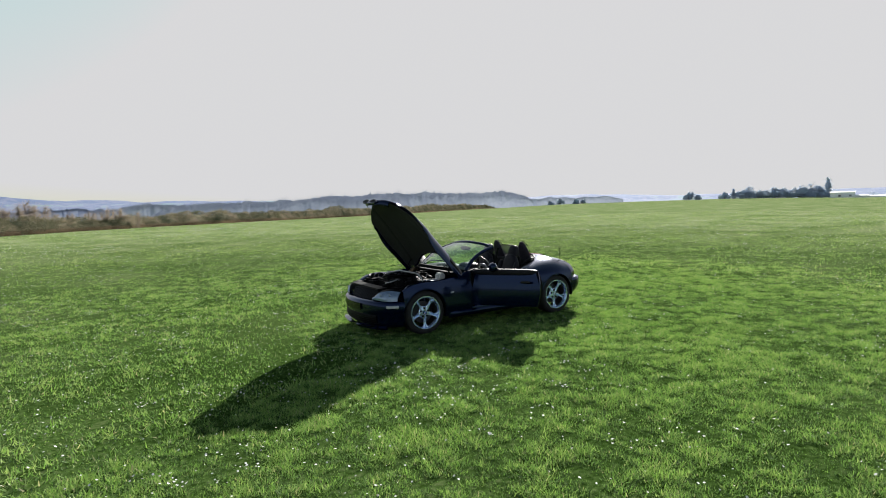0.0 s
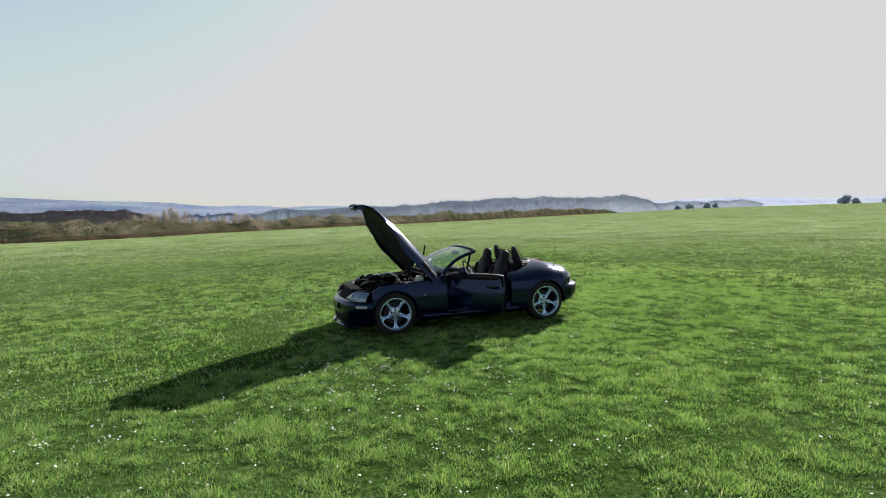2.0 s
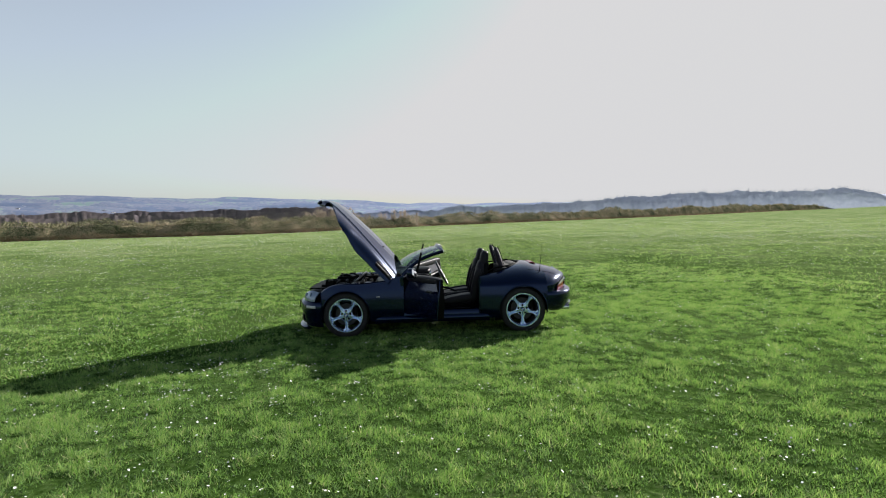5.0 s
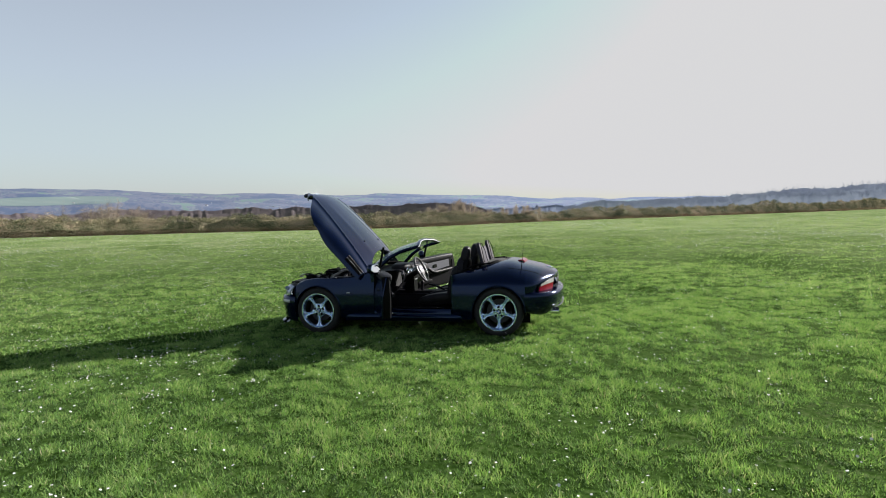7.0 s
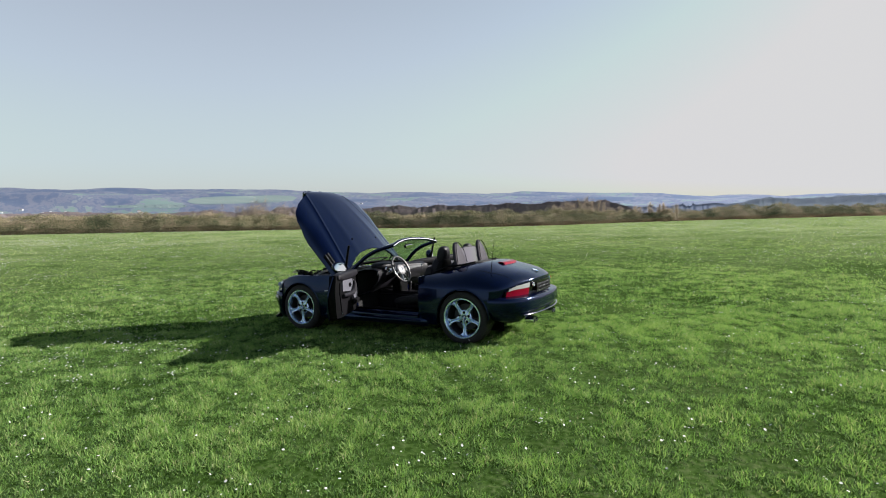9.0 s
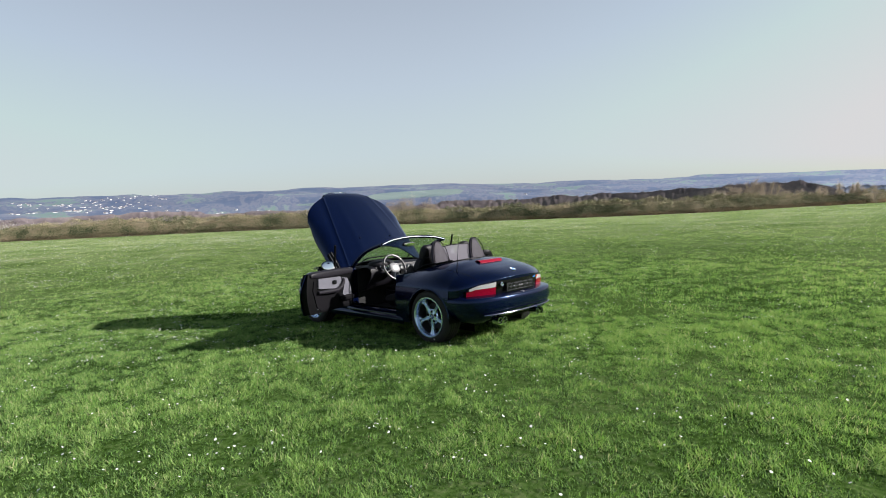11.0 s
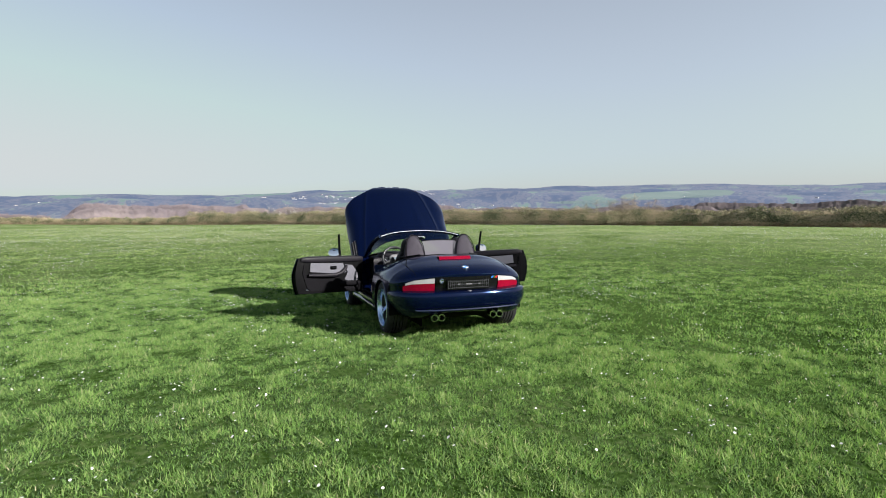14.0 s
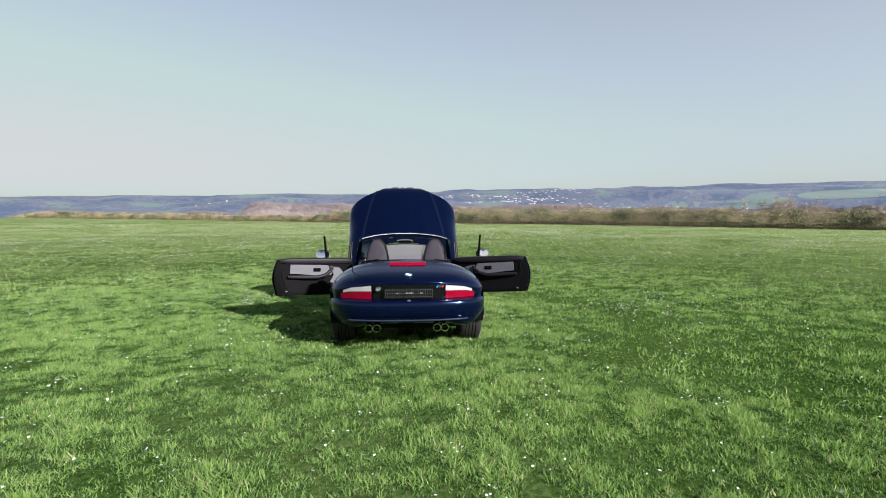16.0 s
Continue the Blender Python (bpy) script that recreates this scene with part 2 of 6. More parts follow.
def ground_height(x, y):
    d, az = np.hypot(x, y), np.degrees(np.arctan2(y, x))
    edge, rise = FIELD(az, 1), FIELD(az, 2)
    z = rise * np.clip((d - 6) / (edge - 6), 0, 1)
    b = 0.01 * relief(x, y, 4.5, 0) + 0.008 * relief(x, y, 1.6, 1) + 0.02 * mounds(x, y)
    z = z + b * np.clip((d - 1.5) / 2.5, 0.12, 1)
    out = np.clip((d - edge) / 70, 0, 6)
    return z - 7 * np.minimum(out, 1) - 4 * np.maximum(out - 1, 0)


def grid_mesh(name, P, closed=False):
    """A mesh from a grid of points P[i, j]; closed joins the last column to the first."""
    h, w = P.shape[:2]
    idx = np.arange(h * w).reshape(h, w)
    right = np.roll(idx, -1, 1) if closed else idx[:, 1:]
    left = idx if closed else idx[:, :-1]
    quads = np.stack([left[:-1], right[:-1], right[1:], left[1:]], -1).reshape(-1, 4)
    me = bpy.data.meshes.new(name)
    me.from_pydata(P.reshape(-1, 3).tolist(), [], quads.tolist())
    me.update()
    return me


def smooth(me):
    me.polygons.foreach_set("use_smooth", [True] * len(me.polygons))
    return me


radii = np.concatenate([np.arange(0.05, 11, 0.095), np.geomspace(11, 460, 105)])
angles = np.radians(np.arange(0, 360, 0.72))
R, A = np.meshgrid(radii, angles, indexing="ij")
GX, GY = R * np.cos(A), R * np.sin(A)
ground = new("ground", smooth(grid_mesh("ground", np.stack([GX, GY, ground_height(GX, GY)], -1), True)))
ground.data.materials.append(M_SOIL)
tagged(ground, "short green meadow turf, gently rising field", "ground", kind="structure")

# distant valley and hills
dist = np.concatenate([np.linspace(440, 1500, 24), np.linspace(1560, 2900, 40), np.linspace(3000, 4600, 8)])
az = np.radians(np.arange(0, 360, 0.25))
R, A = np.meshgrid(dist, az, indexing="ij")
HX, HY = R * np.cos(A), R * np.sin(A)
top = np.tan(np.radians(SKYLINE(np.degrees(A), 1))) * 2800
rough_hills = sum(a * np.sin((HX * np.cos(t) + HY * np.sin(t)) * 6.283 / w + p) for (t, p), (w, a) in zip(WAVES, ((1900, 9), (1300, 7), (800, 6), (500, 5), (330, 4), (210, 2.5))))
ramp = np.clip((R - 500) / 2300, 0, 1)
HZ = -30 + (top + 30) * ramp ** 0.9 + rough_hills * np.sin(np.pi * np.clip(ramp, 0, 1)) * 1.0 - np.clip(R - 2850, 0, None) * 0.02
HZ += (1.2 * relief(HX, HY, 38, 1) + 2.0 * relief(HX, HY, 160, 2) + 7 * np.clip(relief(HX, HY, 260, 3) * 3, 0, 1)) * (R > 900)
HZ[0] -= 15
hills = new("backdrop", smooth(grid_mesh("backdrop", np.stack([HX, HY, HZ], -1), True)))
hills_map = hills.data.uv_layers.new(name="spread")
corner = np.empty(len(hills.data.loops), np.int32)
hills.data.loops.foreach_get("vertex_index", corner)
hills_map.data.foreach_set("uv", np.stack([A.ravel()[corner] * 2000, R.ravel()[corner] / 2.2], -1).astype(np.float32).ravel())
hn, hl = M_FAR.node_tree.nodes, M_FAR.node_tree.links
spread = hn.new("ShaderNodeUVMap")
spread.uv_map = "spread"
for node in list(hn):
    if node.bl_idname == "ShaderNodeTexNoise":
        hl.new(spread.outputs[0], node.inputs["Vector"])
# haze is put into the hills' emission, stronger towards the sun
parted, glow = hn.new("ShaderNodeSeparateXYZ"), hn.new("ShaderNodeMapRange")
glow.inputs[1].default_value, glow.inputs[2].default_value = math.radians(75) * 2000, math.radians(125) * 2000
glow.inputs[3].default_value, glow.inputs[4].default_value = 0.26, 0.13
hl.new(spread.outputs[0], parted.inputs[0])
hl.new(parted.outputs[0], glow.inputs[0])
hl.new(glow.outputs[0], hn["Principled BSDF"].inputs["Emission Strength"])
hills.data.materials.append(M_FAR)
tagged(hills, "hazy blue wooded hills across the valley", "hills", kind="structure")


def hill_field(az0, az1, low0, low1, high0, high1, material, label):
    """A field on the far slope between two bearings; its lower and upper edges run at the given angles above the horizon."""
    P = []
    for u in np.linspace(0, 1, 40):
        j = int(round((az0 + (az1 - az0) * u) / 0.25)) % len(az)
        rise_at = np.maximum.accumulate(np.degrees(np.arctan2(HZ[:, j], dist)) + np.arange(len(dist)) * 1e-5)
        low, high = low0 + (low1 - low0) * u, high0 + (high1 - high0) * u
        mid, half = (low + high) / 2, (high - low) / 2 * (1 - abs(2 * u - 1) ** 4) ** 0.5 + 0.01
        row = []
        for e in np.linspace(mid - half, mid + half, 30):
            d = float(np.interp(e, rise_at, dist))
            row.append((d * math.cos(az[j]), d * math.sin(az[j]), float(np.interp(d, dist, HZ[:, j])) + 0.6))
        P.append(row)
    field = new("far_field", smooth(grid_mesh("far_field", np.array(P))))
    field.data.materials.append(material)
    return tagged(field, label, "field", kind="structure")


# Both far meadows get distance haze as emission and pale colour.
M_FIELD = blend_material("far_meadow_haze_glow", [(0.3, (0.1, 0.125, 0.1)), (0.7, (0.12, 0.14, 0.11))], 0.01, 0.08, 0, 1.0, emit=((0.25, 0.36, 0.5), 0.17), spec=0.0)
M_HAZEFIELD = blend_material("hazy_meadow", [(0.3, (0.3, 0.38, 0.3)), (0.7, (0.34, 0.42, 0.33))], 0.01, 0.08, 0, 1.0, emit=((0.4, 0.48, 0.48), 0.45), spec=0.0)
hill_field(132.5, 142.5, 2.1, 1.85, 2.72, 2.6, M_FIELD, "green meadow on the far slope, haze glow in its colour")
hill_field(142.5, 149.5, 1.6, 1.72, 2.0, 1.9, M_FIELD, "green meadow on the far slope, haze glow in its colour")
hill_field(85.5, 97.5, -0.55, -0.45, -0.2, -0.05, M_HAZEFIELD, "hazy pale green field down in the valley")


def triangles(name, V, material, label, category, per=3, soften=0.0, normals=None):
    """One object of loose triangles or quads; V is (n, per, 3). Soften turns the normals of fine foliage upwards."""
    n = len(V)
    me = bpy.data.meshes.new(name)
    me.vertices.add(n * per)
    me.vertices.foreach_set("co", np.ascontiguousarray(V, np.float32).ravel())
    me.loops.add(n * per)
    me.loops.foreach_set("vertex_index", np.arange(n * per, dtype=np.int32))
    me.polygons.add(n)
    me.polygons.foreach_set("loop_start", np.arange(0, n * per, per, dtype=np.int32))
    me.update(calc_edges=True)
    if soften:
        normals = face_normals(V, soften)
    if normals is not None:
        me.polygons.foreach_set("use_smooth", np.ones(n, bool))
        me.normals_split_custom_set(np.asarray(normals).reshape(-1, 3))
    ob = new(name, me)
    me.materials.append(material)
    return tagged(ob, label, category, kind="stuff")


def blades(n, r0, r1, h, w, seed, rise=0.0, fall=0.0, a0=0.0, a1=360.0):
    """Grass blades between two radii and two bearings, thick and tall on the tussocks, thin in the hollows."""
    g = np.random.default_rng(seed)
    r, a = np.sqrt(g.uniform(r0 * r0, r1 * r1, n)), np.radians(g.uniform(a0, a1, n))
    x, y = r * np.cos(a), r * np.sin(a)
    tuft = tufts(x, y)
    patch = 0.6 * relief(x, y, 2.4, 5) + 0.6 * relief(x, y, 6.5, 0)
    keep = (g.random(n) < 0.6 + 0.5 * tuft) & (r < FIELD(np.degrees(a), 1) + 1)
    keep &= (g.random(n) < np.clip((r - r0) / max(rise, 0.01), 0, 1)) & (g.random(n) < np.clip((r1 - r) / max(fall, 0.01), 0, 1))
    keep &= (r < 10.5) | ((a + 0.7) % (2 * np.pi) < 4.98)
    x, y, tuft, patch = x[keep], y[keep], tuft[keep], patch[keep]
    n = len(x)
    z = ground_height(x, y) - 0.004
    turn, way = g.uniform(0, 2 * np.pi, n), g.uniform(0, 2 * np.pi, n)
    lean = np.clip(np.abs(g.normal(0.95, 0.42, n)), 0, 1.5)
    hh = h * g.uniform(0.5, 1.5, n) * (0.3 + 1.25 * tuft)
    ww = w * g.uniform(0.6, 1.4, n)
    V = np.empty((n, 3, 3))
    V[:, 0] = np.stack([x - ww * np.cos(turn), y - ww * np.sin(turn), z], -1)
    V[:, 1] = np.stack([x + ww * np.cos(turn), y + ww * np.sin(turn), z], -1)
    V[:, 2] = np.stack([x + hh * np.sin(lean) * np.cos(way), y + hh * np.sin(lean) * np.sin(way), z + hh * np.cos(lean)], -1)
    lush = 0.5 + 0.6 * (tuft - 0.5) + 0.14 * patch + g.normal(0, 0.28 if w < 0.01 else 0.16, n)
    return V, np.clip(lush, 0, 0.86) + 0.2 * (g.random(n) < (0.07 if w < 0.01 else 0.0))


turf = [blades(1250000, 2.0, 7.6, 0.035, 0.0036, 1, 0, 1.2, -150, 35), blades(260000, 0, 3.2, 0.036, 0.0045, 4, 0, 1.2), blades(420000, 3.0, 10.5, 0.04, 0.0065, 5, 1.2, 2, 25, 215), blades(170000, 6.4, 10.5, 0.045, 0.008, 6, 1.2, 2, -150, 35), blades(480000, 8.5, 24, 0.034, 0.0105, 2, 2, 6), blades(320000, 18, 62, 0.038, 0.024, 3, 6)]
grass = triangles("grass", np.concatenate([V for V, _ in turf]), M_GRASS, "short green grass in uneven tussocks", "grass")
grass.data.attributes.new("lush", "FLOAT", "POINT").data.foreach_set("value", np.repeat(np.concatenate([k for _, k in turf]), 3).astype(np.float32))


def daisies(n, seed):
    """Flower heads of five sides, in tight groups that gather into drifts, with a few strays."""
    g = np.random.default_rng(seed)
    m = n // 3
    cr, ca = 62 * g.uniform(0, 1, m) ** 0.58, g.uniform(0, 2 * np.pi, m)
    cx, cy = cr * np.cos(ca), cr * np.sin(ca)
    drift = 0.5 * relief(cx, cy, 3.5, 1) + 0.6 * relief(cx, cy, 11.0, 2) + g.normal(0, 0.25, m)
    share = np.exp(1.5 * drift) * g.uniform(0.1, 1.0, m)
    k = g.choice(m, n, p=share / share.sum())
    size = g.uniform(0.04, 0.3, m)[k] * np.clip(cr[k] / 9, 1, 4)
    x, y = cx[k] + g.normal(0, 1, n) * size, cy[k] + g.normal(0, 1, n) * size
    keep = np.hypot(x, y) < FIELD(np.degrees(np.arctan2(y, x)), 1) - 1
    keep &= ~((np.abs(x) < 1.9) & (np.abs(y) < 0.75))
    x, y = x[keep], y[keep]
    n = len(x)
    d = np.hypot(x, y)
    z = ground_height(x, y) + g.uniform(0.03, 0.05, n) + 0.02 * tufts(x, y)
    s = g.uniform(0.0045, 0.0105, n) * np.clip(d / 9, 1, 1.8)
    tx, ty = g.normal(0, 0.3, n), g.normal(0, 0.3, n)
    ang = np.arange(5) * np.pi / 2.5 + 0.4
    V = np.empty((n, 5, 3))
    ox, oy = s[:, None] * np.cos(ang), s[:, None] * np.sin(ang)
    V[:, :, 0], V[:, :, 1] = x[:, None] + ox, y[:, None] + oy
    V[:, :, 2] = z[:, None] + ox * tx[:, None] + oy * ty[:, None]
    return V


triangles("daisies", daisies(135000, 5), M_PETAL, "small white daisies in loose groups in the grass", "flowers", 5)


# ---- building helpers ----
def mesh_of(name, verts, faces, flat=False):
    me = bpy.data.meshes.new(name)
    me.from_pydata([tuple(map(float, v)) for v in verts], [], faces)
    bm = bmesh.new()
    bm.from_mesh(me)
    bmesh.ops.recalc_face_normals(bm, faces=bm.faces)
    for f in bm.faces:
        f.smooth = not flat
    for e in bm.edges:
        if len(e.link_faces) == 2 and e.calc_face_angle(0) > 0.7:
            e.smooth = False
    bm.to_mesh(me)
    bm.free()
    return me


def welded(name, verts, faces):
    """A smooth mesh whose meeting edges are joined."""
    me = mesh_of(name, verts, faces)
    bm = bmesh.new()
    bm.from_mesh(me)
    bmesh.ops.remove_doubles(bm, verts=bm.verts, dist=0.0006)
    bmesh.ops.recalc_face_normals(bm, faces=bm.faces)
    for e in bm.edges:
        e.smooth = not (len(e.link_faces) == 2 and e.calc_face_angle(0) > 0.8)
    bm.to_mesh(me)
    bm.free()
    return me


def part(name, me, material, parent, label="", at=None):
    ob = new(name, me)
    if not me.materials:
        me.materials.append(material)
    ob.parent = parent
    if at is not None:
        ob.matrix_basis = at
    if label:
        tagged(ob, label)
    return ob


def join_geo(*geos):
    verts, faces = [], []
    for v, f in geos:
        k = len(verts)
        verts += [tuple(p) for p in v]
        faces += [tuple(i + k for i in q) for q in f]
    return verts, faces


def sheet(P, thick=0.0, closed=False):
    """Verts and faces of a grid of points; thick gives it a back at that depth and closes the rim."""
    P = np.asarray(P, float)
    h, w = P.shape[:2]
    idx = np.arange(h * w).reshape(h, w)
    faces = []
    for i in range(h - 1):
        for j in range(w if closed else w - 1):
            k = (j + 1) % w
            faces.append((idx[i, j], idx[i, k], idx[i + 1, k], idx[i + 1, j]))
    if not thick:
        return P.reshape(-1, 3).tolist(), faces
    du, dv = np.gradient(P, axis=0), np.gradient(P, axis=1)
    nrm = np.cross(du, dv)
    nrm /= np.linalg.norm(nrm, axis=-1, keepdims=True) + 1e-9
    Q = P - nrm * thick
    n = h * w
    back = [tuple(i + n for i in reversed(f)) for f in faces]
    rim = []
    loop = [(0, j) for j in range(w)] + [(i, w - 1) for i in range(1, h)] + [(h - 1, j) for j in range(w - 2, -1, -1)] + [(i, 0) for i in range(h - 2, 0, -1)]
    for a, b in zip(loop, loop[1:] + loop[:1]):
        rim.append((idx[a], idx[b], idx[b] + n, idx[a] + n))
    return np.concatenate([P.reshape(-1, 3), Q.reshape(-1, 3)]).tolist(), faces + back + [tuple(int(i) for i in f) for f in rim]


def tube(points, r, n=8, flat=1.0, caps=True):
    """A rod of radius r along points; flat squeezes it."""
    pts = [Vector(p) for p in points]
    verts, faces = [], []
    up = Vector((0, 0, 1))
    for i, p in enumerate(pts):
        d = (pts[min(i + 1, len(pts) - 1)] - pts[max(i - 1, 0)]).normalized()
        side = d.cross(up if abs(d.dot(up)) < 0.95 else Vector((0, 1, 0))).normalized()
        upv = side.cross(d)
        rr = r[i] if isinstance(r, (list, tuple)) else r
        for k in range(n):
            a = 2 * math.pi * k / n
            verts.append(p + side * (math.cos(a) * rr) + upv * (math.sin(a) * rr * flat))
    for i in range(len(pts) - 1):
        for k in range(n):
            a, b = i * n + k, i * n + (k + 1) % n
            faces.append((a, b, b + n, a + n))
    if caps:
        faces += [tuple(range(n - 1, -1, -1)), tuple(range((len(pts) - 1) * n, len(pts) * n))]
    return verts, faces


def turned(profile, n=32, axis="y", at=(0, 0, 0), shut=False):
    """A turned body: profile of (along, radius) round the axis."""
    verts, faces = [], []
    for a, r in profile:
        for k in range(n):
            t = 2 * math.pi * k / n
            c, s = r * math.cos(t), r * math.sin(t)
            v = {"y": (c, a, s), "x": (a, c, s), "z": (c, s, a)}[axis]
            verts.append((v[0] + at[0], v[1] + at[1], v[2] + at[2]))
    for i in range(len(profile) - 1):
        for k in range(n):
            a, b = i * n + k, i * n + (k + 1) % n
            faces.append((a, b, b + n, a + n))
    if shut:
        faces += [tuple(range(n - 1, -1, -1)), tuple(range((len(profile) - 1) * n, len(profile) * n))]
    return verts, faces


def pad(c, r, e=3.5, turn=(0, 0, 0), n=12, taper=0.0, bend=0.0):
    """A cushioned box with rounded edges: centre, half sizes, squareness; taper narrows y upwards, bend bows x."""
    verts, faces = [], []
    m = Euler([radians(a) for a in turn]).to_matrix()
    h = n
    for i in range(h + 1):
        ph = math.pi * (i / h - 0.5)
        for j in range(2 * n):
            th = math.pi * j / n
            def sp(v):
                return math.copysign(abs(v) ** (2 / e), v)
            x, y, z = sp(math.cos(ph)) * sp(math.cos(th)), sp(math.cos(ph)) * sp(math.sin(th)), sp(math.sin(ph))
            p = m @ Vector((r[0] * x + bend * z * z, r[1] * y * (1 - taper * (z + 1) / 2), r[2] * z))
            verts.append(p + Vector(c))
    w = 2 * n
    for i in range(h):
        for j in range(w):
            k = (j + 1) % w
            faces.append((i * w + j, i * w + k, (i + 1) * w + k, (i + 1) * w + j))
    return verts, faces


def rbox(x0, x1, y0, y1, z0, z1, b=0.008, seg=2):
    """A box with bevelled edges."""
    bm = bmesh.new()
    bmesh.ops.create_cube(bm, size=1)
    bmesh.ops.transform(bm, matrix=Matrix.Translation(((x0 + x1) / 2, (y0 + y1) / 2, (z0 + z1) / 2)) @ Matrix.Diagonal((x1 - x0, y1 - y0, z1 - z0, 1)), verts=bm.verts)
    bmesh.ops.bevel(bm, geom=bm.edges[:], offset=b, segments=seg, affect="EDGES")
    bm.verts.index_update()
    out = [v.co.copy() for v in bm.verts], [tuple(v.index for v in f.verts) for f in bm.faces]
    bm.free()
    return out


def prism(outline, y0, y1):
    """A plate: an outline in x, z drawn from y0 to y1."""
    n = len(outline)
    verts = [(x, y0, z) for x, z in outline] + [(x, y1, z) for x, z in outline]
    faces = [tuple(range(n - 1, -1, -1)), tuple(range(n, 2 * n))] + [(i, (i + 1) % n, n + (i + 1) % n, n + i) for i in range(n)]
    return verts, faces


CURVES = {}


def curve_at(rows, x):
    """The columns of a table at x, along smooth curves through its rows."""
    if id(rows) not in CURVES:
        a = np.array(rows, float)
        fine = np.linspace(a[0, 0], a[-1, 0], 300)
        k = np.clip(np.searchsorted(a[:, 0], fine) - 1, 0, len(a) - 2)
        h = (a[1:, 0] - a[:-1, 0])[k]
        t = (fine - a[k, 0]) / h
        out = [fine]
        for c in range(1, a.shape[1]):
            m = np.gradient(a[:, c], a[:, 0])
            out.append((2 * t ** 3 - 3 * t ** 2 + 1) * a[k, c] + (t ** 3 - 2 * t ** 2 + t) * h * m[k] + (3 * t ** 2 - 2 * t ** 3) * a[k + 1, c] + (t ** 3 - t ** 2) * h * m[k + 1])
        CURVES[id(rows)] = (rows, np.array(out))
    c = CURVES[id(rows)][1]
    return [np.interp(x, c[0], c[q]) for q in range(1, len(c))]


def along(points, n):
    """Points spaced evenly on a smooth line through the given ones."""
    p = np.array(points, float)
    t = np.r_[0, np.cumsum(np.linalg.norm(np.diff(p, axis=0), axis=1))]
    g = np.gradient(p, t, axis=0)
    out = []
    for u in np.linspace(0, t[-1], n):
        i = min(max(np.searchsorted(t, u) - 1, 0), len(t) - 2)
        h = t[i + 1] - t[i]
        s = (u - t[i]) / h
        out.append((2 * s ** 3 - 3 * s * s + 1) * p[i] + (s ** 3 - 2 * s * s + s) * h * g[i] + (3 * s * s - 2 * s ** 3) * p[i + 1] + (s ** 3 - s * s) * h * g[i + 1])
    return np.array(out)


def flip(geo):
    """The same geometry on the other side of the car."""
    v, f = geo
    return [(p[0], -p[1], p[2]) for p in v], [tuple(reversed(q)) for q in f]


# ---- car materials ----
M_PAINT = mat("navy_paint", (0.0006, 0.0019, 0.0135), 0.16, 0.12, 0.2, 0.1, 3.0, 900.0, spec=0.5)
M_PAINT.node_tree.nodes["Principled BSDF"].inputs["Specular Tint"].default_value = (0.25, 0.46, 1.0, 1.0)
M_BLACK = mat("black_plastic", (0.0026, 0.0026, 0.0032), 0.5, vary=0.3, fine=400, bump=0.1, spec=0.06)
M_RUBBER = mat("tyre_rubber", (0.007, 0.007, 0.008), 0.8, vary=0.3, fine=150, bump=0.3)
M_LEATHER = mat("black_leather", (0.0095, 0.0085, 0.012), 0.5, spec=0.16, vary=0.25, scale=8, fine=600, bump=0.25)
M_GREYTRIM = mat("grey_trim_leather", (0.085, 0.084, 0.105), 0.5, vary=0.12, scale=8, fine=500, bump=0.2)
M_DARKTRIM = mat("dark_grey_trim", (0.0045, 0.0042, 0.0055), 0.6, vary=0.15, scale=8, fine=500, bump=0.2, spec=0.05)
M_HOOP = mat("hoop_cover", (0.03, 0.026, 0.036), 0.6, vary=0.2, scale=14, fine=500, bump=0.25, spec=0.12)
M_CARPET = mat("dark_carpet", (0.008, 0.008, 0.009), 0.95, vary=0.3, fine=800, bump=0.5)
M_ALLOY = mat("alloy", (0.55, 0.69, 0.94), 0.24, 0.8, 0.6, 0.06, 10, 300)
M_STEEL = mat("dull_steel", (0.35, 0.35, 0.36), 0.4, 0.9, vary=0.25, scale=15)
M_IRON = mat("dull_iron", (0.025, 0.026, 0.03), 0.55, 0.4, vary=0.3)
M_CHROME = mat("chrome", (0.74, 0.76, 0.82), 0.12, 1.0, vary=0.03)
M_HEADER = mat("pale_roof_seal", (0.4, 0.4, 0.43), 0.45, 0.2, vary=0.25)
M_TRIMSTRIP = mat("bumper_strip", (0.02, 0.025, 0.055), 0.16, 0.2, 0.8, vary=0.15)
M_SILVERSTRIP = mat("silver_header_strip", (0.12, 0.12, 0.13), 0.5, 0.2, vary=0.3)
M_BRASSY = mat("brown_metal", (0.25, 0.17, 0.1), 0.4, 0.7, vary=0.3)
M_REDLENS = mat("red_lens", (0.17, 0.001, 0.014), 0.15, vary=0.25, scale=60, coat=0.15, spec=0.2)
M_CLEARLENS = mat("clear_lens", (0.36, 0.36, 0.37), 0.12, vary=0.12, scale=60, coat=0.6)
M_LAMPGLASS = mat("headlamp_lens", (0.15, 0.21, 0.31), 0.06, 0.3, 1.0, 0.35, 18)
M_MIRROR = mat("mirror_glass", (0.9, 0.92, 0.95), 0.02, 1.0, vary=0.01)
M_BLUE = mat("badge_blue", (0.03, 0.16, 0.5), 0.25, vary=0.05)
M_RED = mat("badge_red", (0.5, 0.02, 0.03), 0.25, vary=0.05)
# Pad and ring greys are raised to hold the sun's sheen on them.
M_SHEENPAD = mat("sun_sheen_pad", (0.17, 0.165, 0.175), 0.45, vary=0.12, fine=500, bump=0.15)
